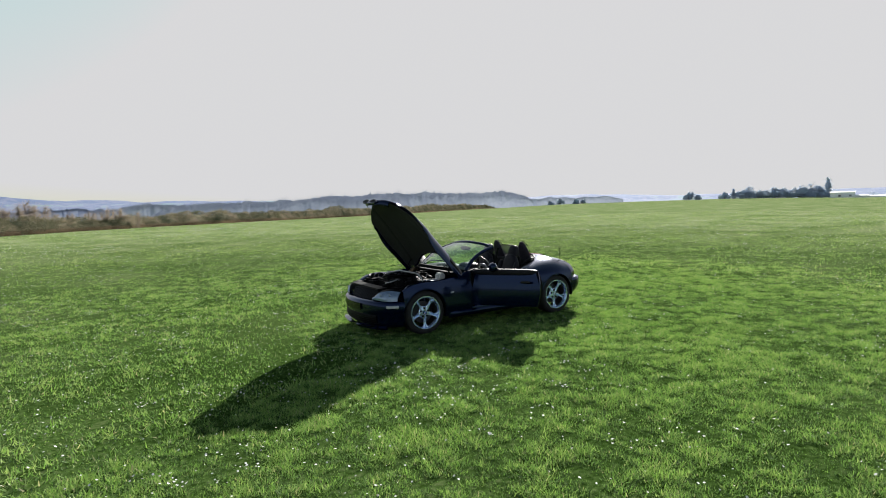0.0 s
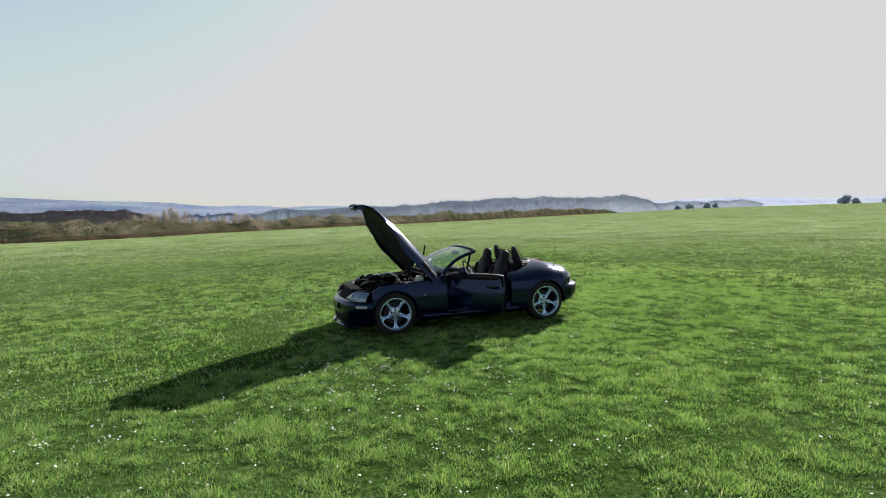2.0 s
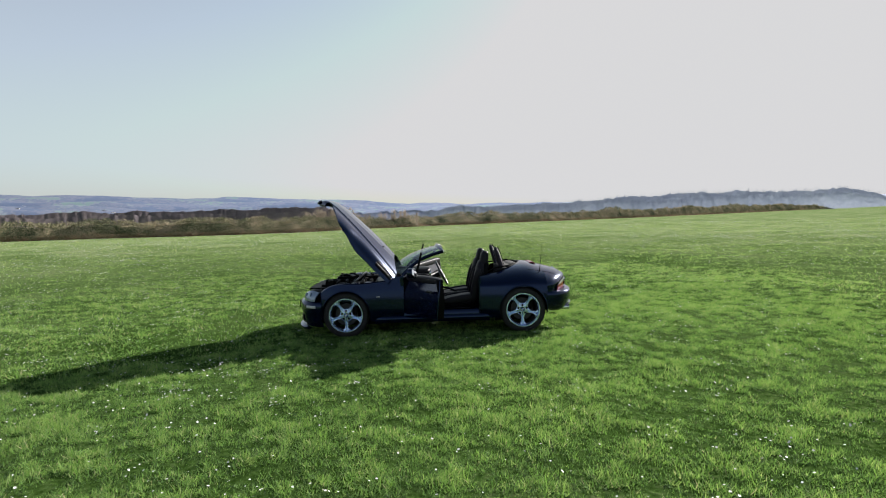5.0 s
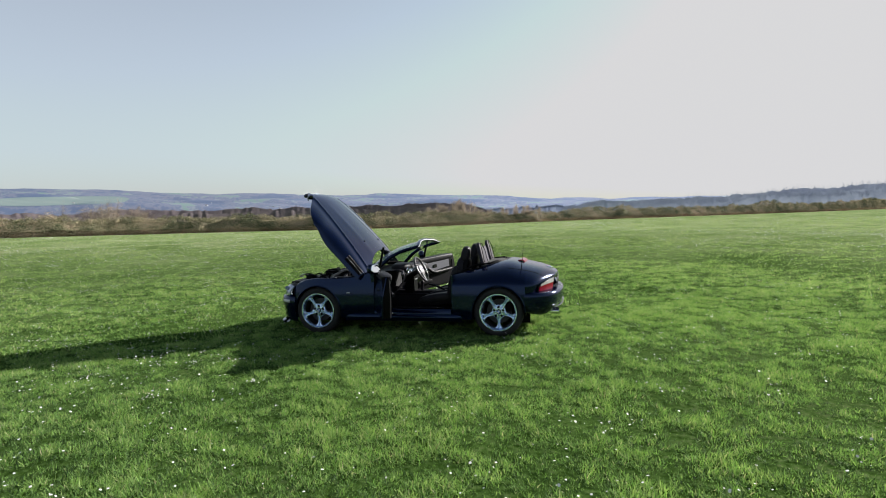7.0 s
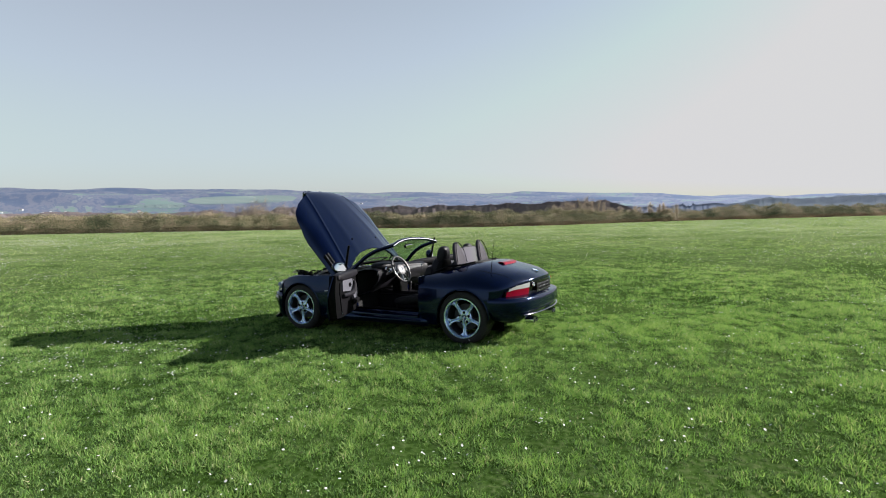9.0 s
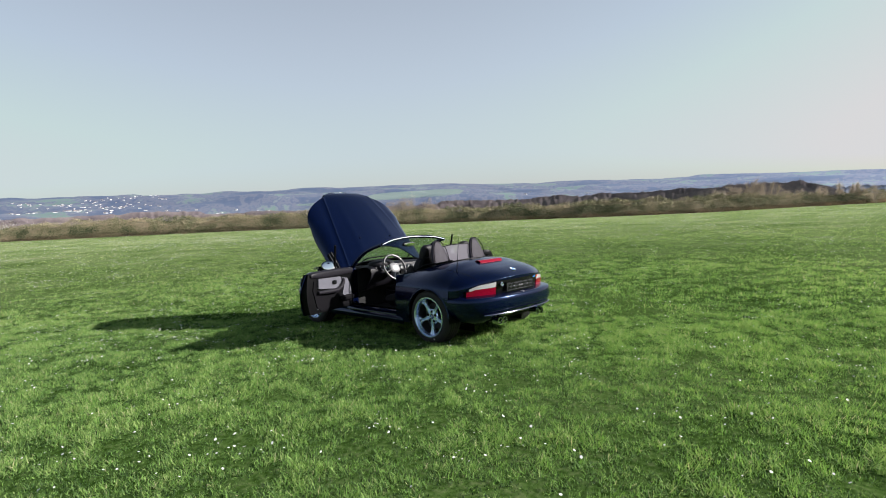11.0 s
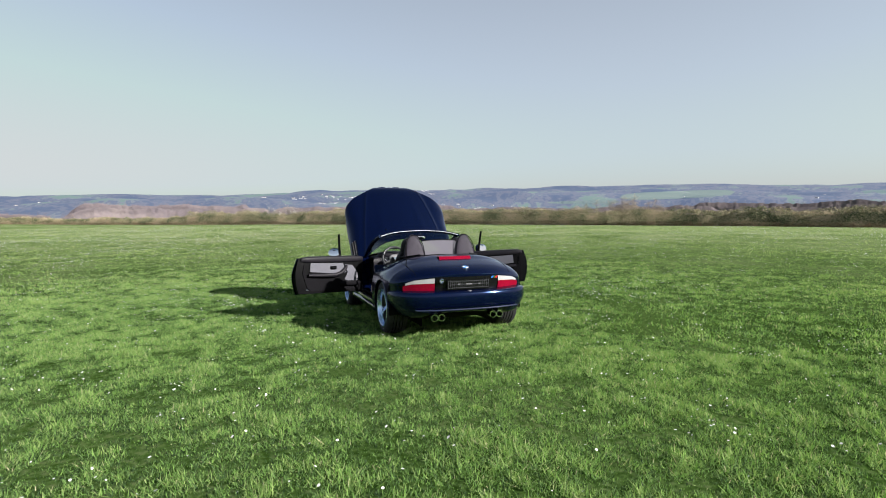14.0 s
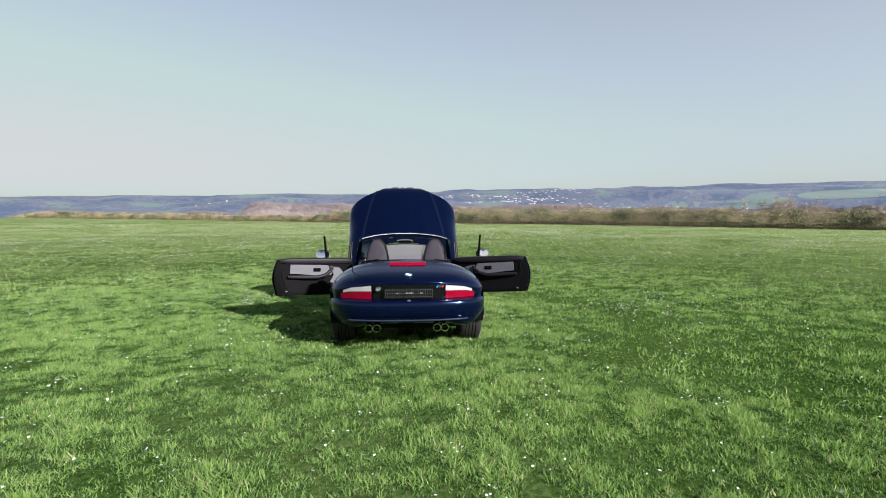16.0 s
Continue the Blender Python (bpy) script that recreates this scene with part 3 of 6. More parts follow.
M_DARKRING = mat("wheel_ring_leather", (0.03, 0.03, 0.034), 0.3, vary=0.15, fine=400, bump=0.1)
M_SOFTTOP = mat("black_canvas", (0.014, 0.014, 0.015), 0.9, vary=0.3, fine=700, bump=0.4)


def glass_material(name, tint, share=0.0, film=(0.03, 0.03, 0.032)):
    m = bpy.data.materials.new(name)
    m.use_nodes = True
    n, l = m.node_tree.nodes, m.node_tree.links
    tr, gl, ms, fr = n.new("ShaderNodeBsdfTransparent"), n.new("ShaderNodeBsdfGlossy"), n.new("ShaderNodeMixShader"), n.new("ShaderNodeLayerWeight")
    tr.inputs[0].default_value, gl.inputs["Roughness"].default_value = (*tint, 1), 0.02
    power, gain = n.new("ShaderNodeMath"), n.new("ShaderNodeMath")
    power.operation, gain.operation = "POWER", "MULTIPLY_ADD"
    power.inputs[1].default_value, gain.inputs[1].default_value, gain.inputs[2].default_value = 4.5, 0.9, 0.05
    l.new(fr.outputs["Facing"], power.inputs[0])
    l.new(power.outputs[0], gain.inputs[0])
    l.new(gain.outputs[0], ms.inputs[0])
    l.new(tr.outputs[0], ms.inputs[1])
    l.new(gl.outputs[0], ms.inputs[2])
    if share:
        d, m2 = n.new("ShaderNodeBsdfDiffuse"), n.new("ShaderNodeMixShader")
        d.inputs[0].default_value, m2.inputs[0].default_value = (*film, 1), share
        l.new(ms.outputs[0], m2.inputs[1])
        l.new(d.outputs[0], m2.inputs[2])
        ms = m2
    l.new(ms.outputs[0], n["Material Output"].inputs[0])
    return m


M_GLASS = glass_material("windscreen_glass", (0.68, 0.82, 0.8), 0.09, (0.45, 0.6, 0.64))
M_NET = glass_material("wind_net", (0.75, 0.75, 0.75), 0.6, (0.17, 0.16, 0.19))

# ---- the roadster ----
car = new("roadster_car")
car.location = (0, 0.02, 0)
tagged(car, "dark navy open roadster on grass, bonnet and doors wide open", "car")

SIDE = [(-1.6, 0.795), (-1.45, 0.83), (-1.23, 0.855), (-1.0, 0.842), (-0.8, 0.818), (-0.45, 0.81), (0.1, 0.81), (0.6, 0.82), (0.85, 0.845), (1.1, 0.868), (1.3, 0.872), (1.57, 0.848)]
LEAN = [(0.1, 0.94), (0.2, 0.97), (0.3, 0.995), (0.42, 1.0), (0.54, 0.995), (0.62, 0.98), (0.7, 0.955), (0.82, 0.92)]
ARCH_R, AXLE_Z = 0.335, 0.30


def side_at(x, z):
    return curve_at(SIDE, x)[0] * curve_at(LEAN, z)[0]


def side_panel(xs, low, high, rows=12):
    """Outer side of the left half: for each x a strip from low(x) to high(x)."""
    return np.array([[(x, -side_at(x, z), z) for z in np.linspace(low(x), high(x), rows)] for x in xs])


def arch_xs(xc, x0, x1):
    a = [xc - ARCH_R * math.cos(t) for t in np.linspace(0, math.pi, 25)]
    return [x for x in np.linspace(x0, xc - ARCH_R - 0.001, 8) if x < xc - ARCH_R] + a + [x for x in np.linspace(xc + ARCH_R + 0.001, x1, 10) if x > xc + ARCH_R]


def arch_low(xc, sill):
    def low(x):
        d = abs(x - xc)
        return AXLE_Z + math.sqrt(max(ARCH_R ** 2 - d * d, 0)) if d <= ARCH_R + 1e-6 else sill
    return low


FENDER_TOP = [(-1.6, 0.58), (-1.56, 0.62), (-1.46, 0.685), (-1.3, 0.72), (-1.0, 0.722), (-0.8, 0.735), (-0.63, 0.755), (-0.42, 0.825)]
front_arch, rear_arch = -1.225, 1.235
for k in (lambda g: g, flip):
    P = side_panel([x for x in arch_xs(front_arch, -1.56, -0.42)], arch_low(front_arch, 0.2), lambda x: curve_at(FENDER_TOP, x)[0])
    flange = np.array([[(x, -side_at(x, zt), zt), (x, -side_at(x, zt) + 0.02, zt + 0.012), (x, -0.68, zt - 0.005), (x, -0.655, zt - 0.03), (x, -0.645, 0.36)] for x in np.linspace(-1.56, -0.5, 30) for zt in curve_at(FENDER_TOP, x)])
    wing = part("front_wing", mesh_of("front_wing", *k(join_geo(sheet(P, 0.012), sheet(flange, 0.006)))), M_PAINT, car)
    rep = [(-0.8, -side_at(-0.8, 0.54) - 0.002, 0.54), (-0.75, -side_at(-0.75, 0.542) - 0.002, 0.542)]
    part("side_indicator", mesh_of("side_indicator", *k(tube(rep, 0.014, 8, 0.8))), M_CLEARLENS, wing, "pale side indicator lens")
# wheel wells and arch lips
for xc in (front_arch, rear_arch):
    for k in (lambda g: g, flip):
        th = np.linspace(-0.15, math.pi + 0.15, 26)
        well = np.array([[(xc - (ARCH_R + 0.004) * math.cos(t), -s, AXLE_Z + (ARCH_R + 0.004) * math.sin(t)) for s in (side_at(xc, 0.5) - 0.03, 0.7, 0.55, 0.45)] for t in th])
        part("wheel_well", mesh_of("wheel_well", *k(join_geo(sheet(well), sheet([[(xc - 0.36, -0.45, 0.1), (xc + 0.36, -0.45, 0.1)], [(xc - 0.36, -0.45, 0.68), (xc + 0.36, -0.45, 0.68)]])))), M_BLACK, car)
        lip = [(xc - ARCH_R * math.cos(t), -side_at(xc - ARCH_R * math.cos(t), AXLE_Z + ARCH_R * math.sin(t)) + 0.004, AXLE_Z + ARCH_R * math.sin(t)) for t in np.linspace(0.02, math.pi - 0.02, 30)]
        part("arch_lip", mesh_of("arch_lip", *k(tube(lip, 0.011, 8))), M_PAINT, car)

# rear deck: a field of heights between the waist line, the tail and the centre line
RIM = [(0.6, 0.655), (0.77, 0.61), (0.95, 0.55), (1.1, 0.45), (1.2, 0.33), (1.27, 0.18), (1.3, 0.0)]
TAIL = along([(1.5701, side_at(1.57, 0.62), 0.62), (1.66, 0.785, 0.625), (1.73, 0.715, 0.64), (1.80, 0.60, 0.665), (1.86, 0.47, 0.69), (1.905, 0.35, 0.708), (1.935, 0.18, 0.725), (1.945, 0, 0.73)], 40)
CROWN = [(0.6, 0.84), (0.9, 0.87), (1.15, 0.905), (1.28, 0.914), (1.38, 0.909), (1.52, 0.874), (1.66, 0.842), (1.78, 0.81), (1.88, 0.769), (1.945, 0.73)]


def deck_edge(x):
    """Half width and height of the deck's border at x."""
    if x <= TAIL[0][0]:
        return side_at(x, 0.62), 0.62
    return float(np.interp(x, TAIL[:, 0], TAIL[:, 1])), float(np.interp(x, TAIL[:, 0], TAIL[:, 2]))


def deck_height(x, t):
    w, ze = deck_edge(x)
    u = min(abs(t) / max(w, 1e-4), 1.0)
    return ze + (curve_at(CROWN, x)[0] - ze) * (1 - u ** 3.0) ** 0.62


edge = arch_xs(rear_arch, 0.64, 1.5701)
flank = len(edge)
edge = edge + [float(p[0]) for p in TAIL[1:-1]] + [1.9446]
deck = []
for x in edge:
    w = deck_edge(x)[0]
    stop = 1 - curve_at(RIM, x)[0] / w if x < 1.3 else 1.0
    deck.append([(x, -w * (1 - v), deck_height(x, w * (1 - v))) for v in np.linspace(0, 1, 26) ** 1.8 * stop])
deck_geo = sheet(np.array(deck))
wing_geo = sheet(side_panel(edge[:flank], arch_low(rear_arch, 0.2), lambda x: 0.62))
wall = sheet(np.array([[(p[0] - t * 0.03 * min(max((0.78 - p[1]) / 0.05, 0), 1), -p[1] + t * 0.004, p[2] + (0.53 - p[2]) * t) for t in np.linspace(0, 1, 6)] for p in TAIL]))
part("rear_body", welded("rear_body", *join_geo(deck_geo, flip(deck_geo), wing_geo, flip(wing_geo), wall, flip(wall))), M_PAINT, car)
rim_line = [deck[i][-1] for i in range(flank) if edge[i] <= 1.3]
rim_line = rim_line + [(p[0], -p[1], p[2]) for p in reversed(rim_line[:-1])]
part("deck_rim", mesh_of("deck_rim", *tube(rim_line, 0.009, 8)), M_BLACK, car, "black rubber seal round the cockpit edge")
# shut lines of the boot lid
for k in (-1, 1):
    seam = [(x, k * q, deck_height(x, q) + 0.0005) for x in np.linspace(1.34, 1.79, 24) for q in (0.625 - 0.1 * (x - 1.34),)]
    part("boot_seam", mesh_of("boot_seam", *tube(seam, 0.0028, 6)), M_GLOSSBLACK, car)


def wrap(plan, profile, n=44, lo=0.0, hi=1.0):
    """A grid round one end of the car: plan points (x, s) from the flank to the middle, profile (z, inset)."""
    p = along(plan, n)
    t = np.gradient(p, axis=0)
    nrm = np.stack([t[:, 1], -t[:, 0]], -1)
    nrm /= np.linalg.norm(nrm, axis=-1, keepdims=True)
    mid = np.array([0.0, 0.0])
    nrm *= np.sign((nrm * (p - mid)).sum(-1, keepdims=True))
    a, b = int(lo * (n - 1)), int(hi * (n - 1)) + 1
    return np.array([[(p[i, 0] - nrm[i, 0] * o, -max(p[i, 1] - nrm[i, 1] * o, 0), z) for z, o in profile] for i in range(a, b)])


def both(P, thick=0.0):
    g = sheet(P, thick)
    return join_geo(g, flip(g))


REAR_PLAN = [(1.56, 0.852), (1.70, 0.825), (1.83, 0.742), (1.93, 0.60), (1.985, 0.42), (2.015, 0.2), (2.02, 0.0)]
rear_skin = wrap(REAR_PLAN, [(0.185, 0.2), (0.2, 0.12), (0.24, 0.075), (0.3, 0.042), (0.36, 0.016), (0.43, 0.0), (0.49, 0.0), (0.518, 0.004), (0.53, 0.012), (0.537, 0.03), (0.545, 0.07), (0.548, 0.13)])
for i, row in enumerate(rear_skin):
    foot = np.interp(i / 43, (0, 0.12, 0.3, 0.45, 0.6, 1), (0.27, 0.25, 0.23, 0.235, 0.275, 0.285))
    row[:, 2] = np.where(row[:, 2] < 0.43, foot + (row[:, 2] - 0.185) * (0.43 - foot) / 0.245, row[:, 2])
rear_bumper = part("rear_bumper", mesh_of("rear_bumper", *both(rear_skin)), M_PAINT, car)
strip = wrap(REAR_PLAN, [(0.338, 0.014)], 60, 0.42)[:, 0]
for k in (1, -1):
    part("bumper_trim", mesh_of("bumper_trim", *tube([(p[0], k * p[1], p[2] + 0.0) for p in strip], 0.013, 8, 0.8)), M_TRIMSTRIP, rear_bumper, "glossy blue-grey bumper strip")
part("bumper_crease", mesh_of("bumper_crease", *both(wrap(REAR_PLAN, [(0.215, 0.3), (0.22, 0.24), (0.27, 0.2), (0.31, 0.17)], 50, 0.4))), M_BLACK, rear_bumper, "black lower valance")
part("tow_cover", mesh_of("tow_cover", *pad((1.965, 0.0, 0.53), (0.03, 0.022, 0.016))), M_SILVERSTRIP, rear_bumper)

FASCIA = [(1.571, 0.831), (1.66, 0.785), (1.73, 0.715), (1.80, 0.60), (1.86, 0.47), (1.905, 0.35), (1.935, 0.18), (1.945, 0.0)]


def fascia_x(s):
    a = np.array(FASCIA)[::-1]
    return float(np.interp(s, a[:, 1], a[:, 0]))


def fascia_patch(s0, s1, low, high, out, n=14, rows=8, side=-1):
    return np.array([[(fascia_x(s) + out - 0.03 * np.clip((np.interp(s, (0, 0.35, 0.6, 0.8), (0.72, 0.708, 0.665, 0.62)) - z) / 0.18, 0, 1), side * s, z) for z in np.linspace(low(s), high(s), rows)] for s in np.linspace(s0, s1, n)])


part("plate_recess", mesh_of("plate_recess", *sheet(np.array([[(fascia_x(abs(s)) + 0.006 - 0.03 * (0.705 - z) / 0.18, s, z) for z in np.linspace(0.545, 0.698, 6)] for s in np.linspace(-0.375, 0.375, 24)]), 0.004)), M_GLOSSBLACK, car)
for side in (-1, 1):
    tail = part("tail_light", mesh_of("tail_light", *sheet(fascia_patch(0.385, 0.725, lambda s: 0.546, lambda s: np.interp(s, (0.385, 0.6, 0.69, 0.725), (0.694, 0.67, 0.637, 0.606)), 0.006, side=side), 0.01)), M_BLACK, car)
    part("red_lens", mesh_of("red_lens", *sheet(fascia_patch(0.39, 0.715, lambda s: 0.55, lambda s: np.interp(s, (0.39, 0.62, 0.715), (0.63, 0.621, 0.6)), 0.014, side=side), 0.008)), M_REDLENS, tail, "red glossy lens")
    part("white_lens", mesh_of("white_lens", *sheet(fascia_patch(0.39, 0.69, lambda s: np.interp(s, (0.39, 0.62, 0.705), (0.633, 0.624, 0.606)), lambda s: np.interp(s, (0.39, 0.6, 0.69, 0.705), (0.69, 0.666, 0.633, 0.615)), 0.013, side=side), 0.008)), M_CLEARLENS, tail, "clear white upper lens")
plate = part("number_plate", mesh_of("number_plate", *rbox(1.934, 1.944, -0.262, 0.262, 0.556, 0.668, 0.004)), M_GLOSSBLACK, car, "blank black number plate holder with pale screws")
for y in np.linspace(-0.245, 0.245, 21):
    part("rib", mesh_of("rib", *rbox(1.943, 1.947, y - 0.003, y + 0.003, 0.565, 0.66, 0.0015, 1)), M_IRON, plate)
for z in (0.575, 0.612, 0.648):
    part("rib", mesh_of("rib", *rbox(1.943, 1.947, -0.25, 0.25, z - 0.003, z + 0.003, 0.0015, 1)), M_IRON, plate)
for y, w in ((-0.12, 0.012), (-0.02, 0.014), (0.02, 0.02), (0.13, 0.012)):
    part("plate_mark", mesh_of("plate_mark", *rbox(1.944, 1.95, y - w, y + w, 0.607, 0.622, 0.002, 1)), M_SILVERSTRIP, plate)
part("boot_lock", mesh_of("boot_lock", *turned([(1.92, 0.001), (1.936, 0.02), (1.93, 0.027), (1.915, 0.027)], 20, "x", (0.0, -0.318, 0.655))), M_CHROME, car, "round chrome boot lock")
for i, m in enumerate((M_BLUE, M_CHROME, M_RED)):
    y = 0.285 + i * 0.026
    part("stripe_badge", mesh_of("stripe_badge", [(1.922, y, 0.668), (1.922, y + 0.022, 0.668), (1.926, y + 0.036, 0.692), (1.926, y + 0.014, 0.692)], [(0, 1, 2, 3)]), m, car)
badge = part("round_badge", mesh_of("round_badge", *turned([(-0.004, 0.042), (0.006, 0.042), (0.008, 0.036), (0.006, 0.03)], 28, "z")), M_CHROME, car, "round rear badge", at=pose(1.84, 0, deck_height(1.84, 0) + 0.005, 0, 21, 0))
for i in range(4):
    w = [(0, 0, 0.008)] + [(0.032 * math.cos(a), 0.032 * math.sin(a), 0.007) for a in np.linspace(i * math.pi / 2, (i + 1) * math.pi / 2, 7)]
    part("quarter", mesh_of("quarter", w, [(0, j, j + 1) for j in range(1, 7)]), M_BLUE if i % 2 else M_WHITEPL, badge)
brake = np.array([[(1.50 + dx - 0.25 * t * t, t, deck_height(1.50 + dx - 0.25 * t * t, t) + dz) for dx, dz in ((-0.055, -0.006), (-0.035, 0.008), (0.0, 0.014), (0.016, 0.01), (0.024, -0.008))] for t in np.linspace(-0.2, 0.2, 13)])
part("high_brake_light", mesh_of("high_brake_light", *sheet(brake, 0.01)), M_REDLENS, car, "red high-level brake light bar")

# exhausts
for y0 in (-0.355, 0.355):
    for dy in (-0.041, 0.041):
        part("exhaust_pipe", mesh_of("exhaust_pipe", *turned([(1.86, 0.036), (1.945, 0.038), (1.962, 0.040), (1.962, 0.034), (1.86, 0.032)], 24, "x", (0, y0 + dy - 0.02, 0.253))), M_CHROME, car, "round chrome exhaust tip")
part("silencer", mesh_of("silencer", *pad((1.6, 0.0, 0.27), (0.16, 0.42, 0.06), 5)), M_BLACK, car)
part("underbody", mesh_of("underbody", *rbox(-1.75, 1.5, -0.64, 0.64, 0.17, 0.22, 0.02)), M_BLACK, car)

# front end
FRONT_PLAN = [(-1.558, 0.822), (-1.66, 0.795), (-1.76, 0.73), (-1.85, 0.62), (-1.91, 0.48), (-1.955, 0.30), (-1.978, 0.15), (-1.985, 0.0)]
front_bumper = part("front_bumper", mesh_of("front_bumper", *both(wrap(FRONT_PLAN, [(0.12, 0.14), (0.135, 0.075), (0.17, 0.045), (0.22, 0.035), (0.29, 0.028), (0.335, 0.01), (0.38, 0.0), (0.44, 0.0), (0.475, 0.012), (0.495, 0.04), (0.5, 0.09), (0.498, 0.15)]))), M_PAINT, car)
part("lower_intake", mesh_of("lower_intake", *both(wrap(FRONT_PLAN, [(0.175, 0.036), (0.19, 0.028), (0.28, 0.02), (0.3, 0.03)], 50, 0.45), 0.004)), M_BLACK, front_bumper, "black lower air intake")
for z in (0.21, 0.235, 0.26):
    part("slat", mesh_of("slat", *both(wrap(FRONT_PLAN, [(z, 0.022), (z + 0.006, 0.016)], 40, 0.5), 0.004)), M_BLACK, front_bumper)
part("plate_front", mesh_of("plate_front", *sheet(np.array([[(-1.988 + 0.18 * s * s, s, z) for z in (0.35, 0.4, 0.45)] for s in np.linspace(-0.26, 0.26, 15)]), 0.006)), M_GLOSSBLACK, front_bumper, "blank black front plate holder")
for k in (lambda g: g, flip):
    part("splitter", mesh_of("splitter", *k(sheet(wrap(FRONT_PLAN, [(0.118, 0.08), (0.112, 0.0), (0.13, -0.012), (0.15, 0.03)], 50, 0.28, 0.9), 0.006))), M_PAINT, front_bumper)
    part("bumper_indicator", mesh_of("bumper_indicator", *k(sheet(wrap(FRONT_PLAN, [(0.405, 0.002), (0.412, -0.005), (0.432, -0.005), (0.44, 0.002)], 60, 0.1, 0.27), 0.004))), M_CLEARLENS, front_bumper, "pale bumper indicator lens")
    low_edge = along([(-1.872, -0.45, 0.512), (-1.82, -0.60, 0.503), (-1.75, -0.70, 0.498), (-1.655, -0.785, 0.5)], 14)
    top_edge = along([(-1.86, -0.43, 0.535), (-1.795, -0.54, 0.612), (-1.70, -0.655, 0.637), (-1.588, -0.757, 0.622)], 14)
    lens = np.array([[low_edge[i] * (1 - v) + top_edge[i] * v + np.array((-0.014, -0.01, 0.006)) * math.sin(math.pi * v) for v in np.linspace(0, 1, 8)] for i in range(14)])
    lamp = part("headlight", mesh_of("headlight", *k(sheet(lens, 0.012))), M_LAMPGLASS, car, "faired headlight with a clear bluish lens")
    for u in (5, 9):
        part("reflector", mesh_of("reflector", *k(pad(tuple(lens[u][4] + np.array((0.006, 0.004, 0))), (0.016, 0.034, 0.032), 2))), M_LAMPGLASS, lamp)
    nosefill = np.array([[p, p + np.array((0.05, 0.03, 0.022)), p + np.array((0.1, 0.06, 0.01)), p + np.array((0.12, 0.08, -0.04))] for p in top_edge])
    part("lamp_rail", mesh_of("lamp_rail", *k(sheet(nosefill, 0.008))), M_BLACK, car)
part("radiator", mesh_of("radiator", *rbox(-1.76, -1.68, -0.43, 0.43, 0.3, 0.64, 0.012)), M_BLACK, car, "black radiator and slam panel")
part("slam_panel", mesh_of("slam_panel", *rbox(-1.80, -1.62, -0.47, 0.47, 0.632, 0.655, 0.01)), M_BLACK, car)
part("grille", mesh_of("grille", *sheet(np.array([[(-1.87 + 0.35 * t * t + 0.09 * v, t, 0.49 + 0.15 * v) for v in np.linspace(0, 1, 6)] for t in np.linspace(-0.44, 0.44, 17)]), 0.01)), M_BLACK, car, "black plastic grille opening behind the nose")
for t in np.linspace(-0.4, 0.4, 17):
    part("grille_bar", mesh_of("grille_bar", *tube([(-1.876 + 0.35 * t * t, t, 0.5), (-1.80 + 0.35 * t * t, t, 0.63)], 0.006, 5)), M_GLOSSBLACK, car)

# engine bay
bay = part("engine_bay", mesh_of("engine_bay", *join_geo(rbox(-1.75, -0.5, -0.66, 0.66, 0.34, 0.37), rbox(-0.56, -0.5, -0.68, 0.68, 0.34, 0.8), rbox(-0.66, -0.42, -0.62, 0.62, 0.775, 0.8))), M_BLACK, car)
engine = part("engine", mesh_of("engine", *join_geo(rbox(-1.5, -0.72, -0.13, 0.15, 0.4, 0.72, 0.02), rbox(-1.46, -0.74, -0.1, 0.13, 0.72, 0.765, 0.02))), M_BLACK, car, "straight six engine with black cover")
for x in np.linspace(-1.4, -0.8, 6):
    part("coil_cover", mesh_of("coil_cover", *rbox(x - 0.03, x + 0.03, -0.05, 0.07, 0.76, 0.785, 0.01)), M_DARKTRIM, engine)
    part("intake_runner", mesh_of("intake_runner", *tube([(x, -0.14, 0.6), (x, -0.2, 0.72), (x, -0.3, 0.7), (x, -0.36, 0.6)], 0.026, 8)), M_BLACK, engine)
part("plenum", mesh_of("plenum", *pad((-1.1, -0.36, 0.62), (0.36, 0.08, 0.09), 4)), M_BLACK, engine)
part("filler_cap", mesh_of("filler_cap", *turned([(0.765, 0.04), (0.79, 0.04), (0.795, 0.03), (0.795, 0.001)], 18, "z", (-1.33, 0.02, 0))), M_BLACK, engine)
part("air_box", mesh_of("air_box", *rbox(-1.55, -1.3, 0.28, 0.6, 0.45, 0.7, 0.03)), M_BLACK, bay)
part("air_meter", mesh_of("air_meter", *turned([(-1.3, 0.05), (-1.15, 0.05), (-1.14, 0.06), (-1.12, 0.06), (-1.1, 0.045), (-1.0, 0.045)], 18, "x", (0, 0.42, 0.66))), M_DARKTRIM, bay)
for y in (-0.56, 0.56):
    part("strut_tower", mesh_of("strut_tower", *turned([(0.4, 0.11), (0.66, 0.1), (0.7, 0.08), (0.7, 0.04), (0.715, 0.04), (0.72, 0.001)], 22, "z", (-1.12, y, 0))), M_PAINT, bay)
    for a in range(3):
        part("nut", mesh_of("nut", *turned([(0.7, 0.01), (0.72, 0.01), (0.72, 0.001)], 6, "z", (-1.12 + 0.06 * math.cos(a * 2.1), y + 0.06 * math.sin(a * 2.1), 0))), M_STEEL, bay)
part("strut_brace", mesh_of("strut_brace", *tube([(-1.12, -0.56, 0.735), (-1.05, -0.3, 0.79), (-1.05, 0.3, 0.79), (-1.12, 0.56, 0.735)], 0.014, 10)), M_STEEL, bay, "grey steel strut brace")
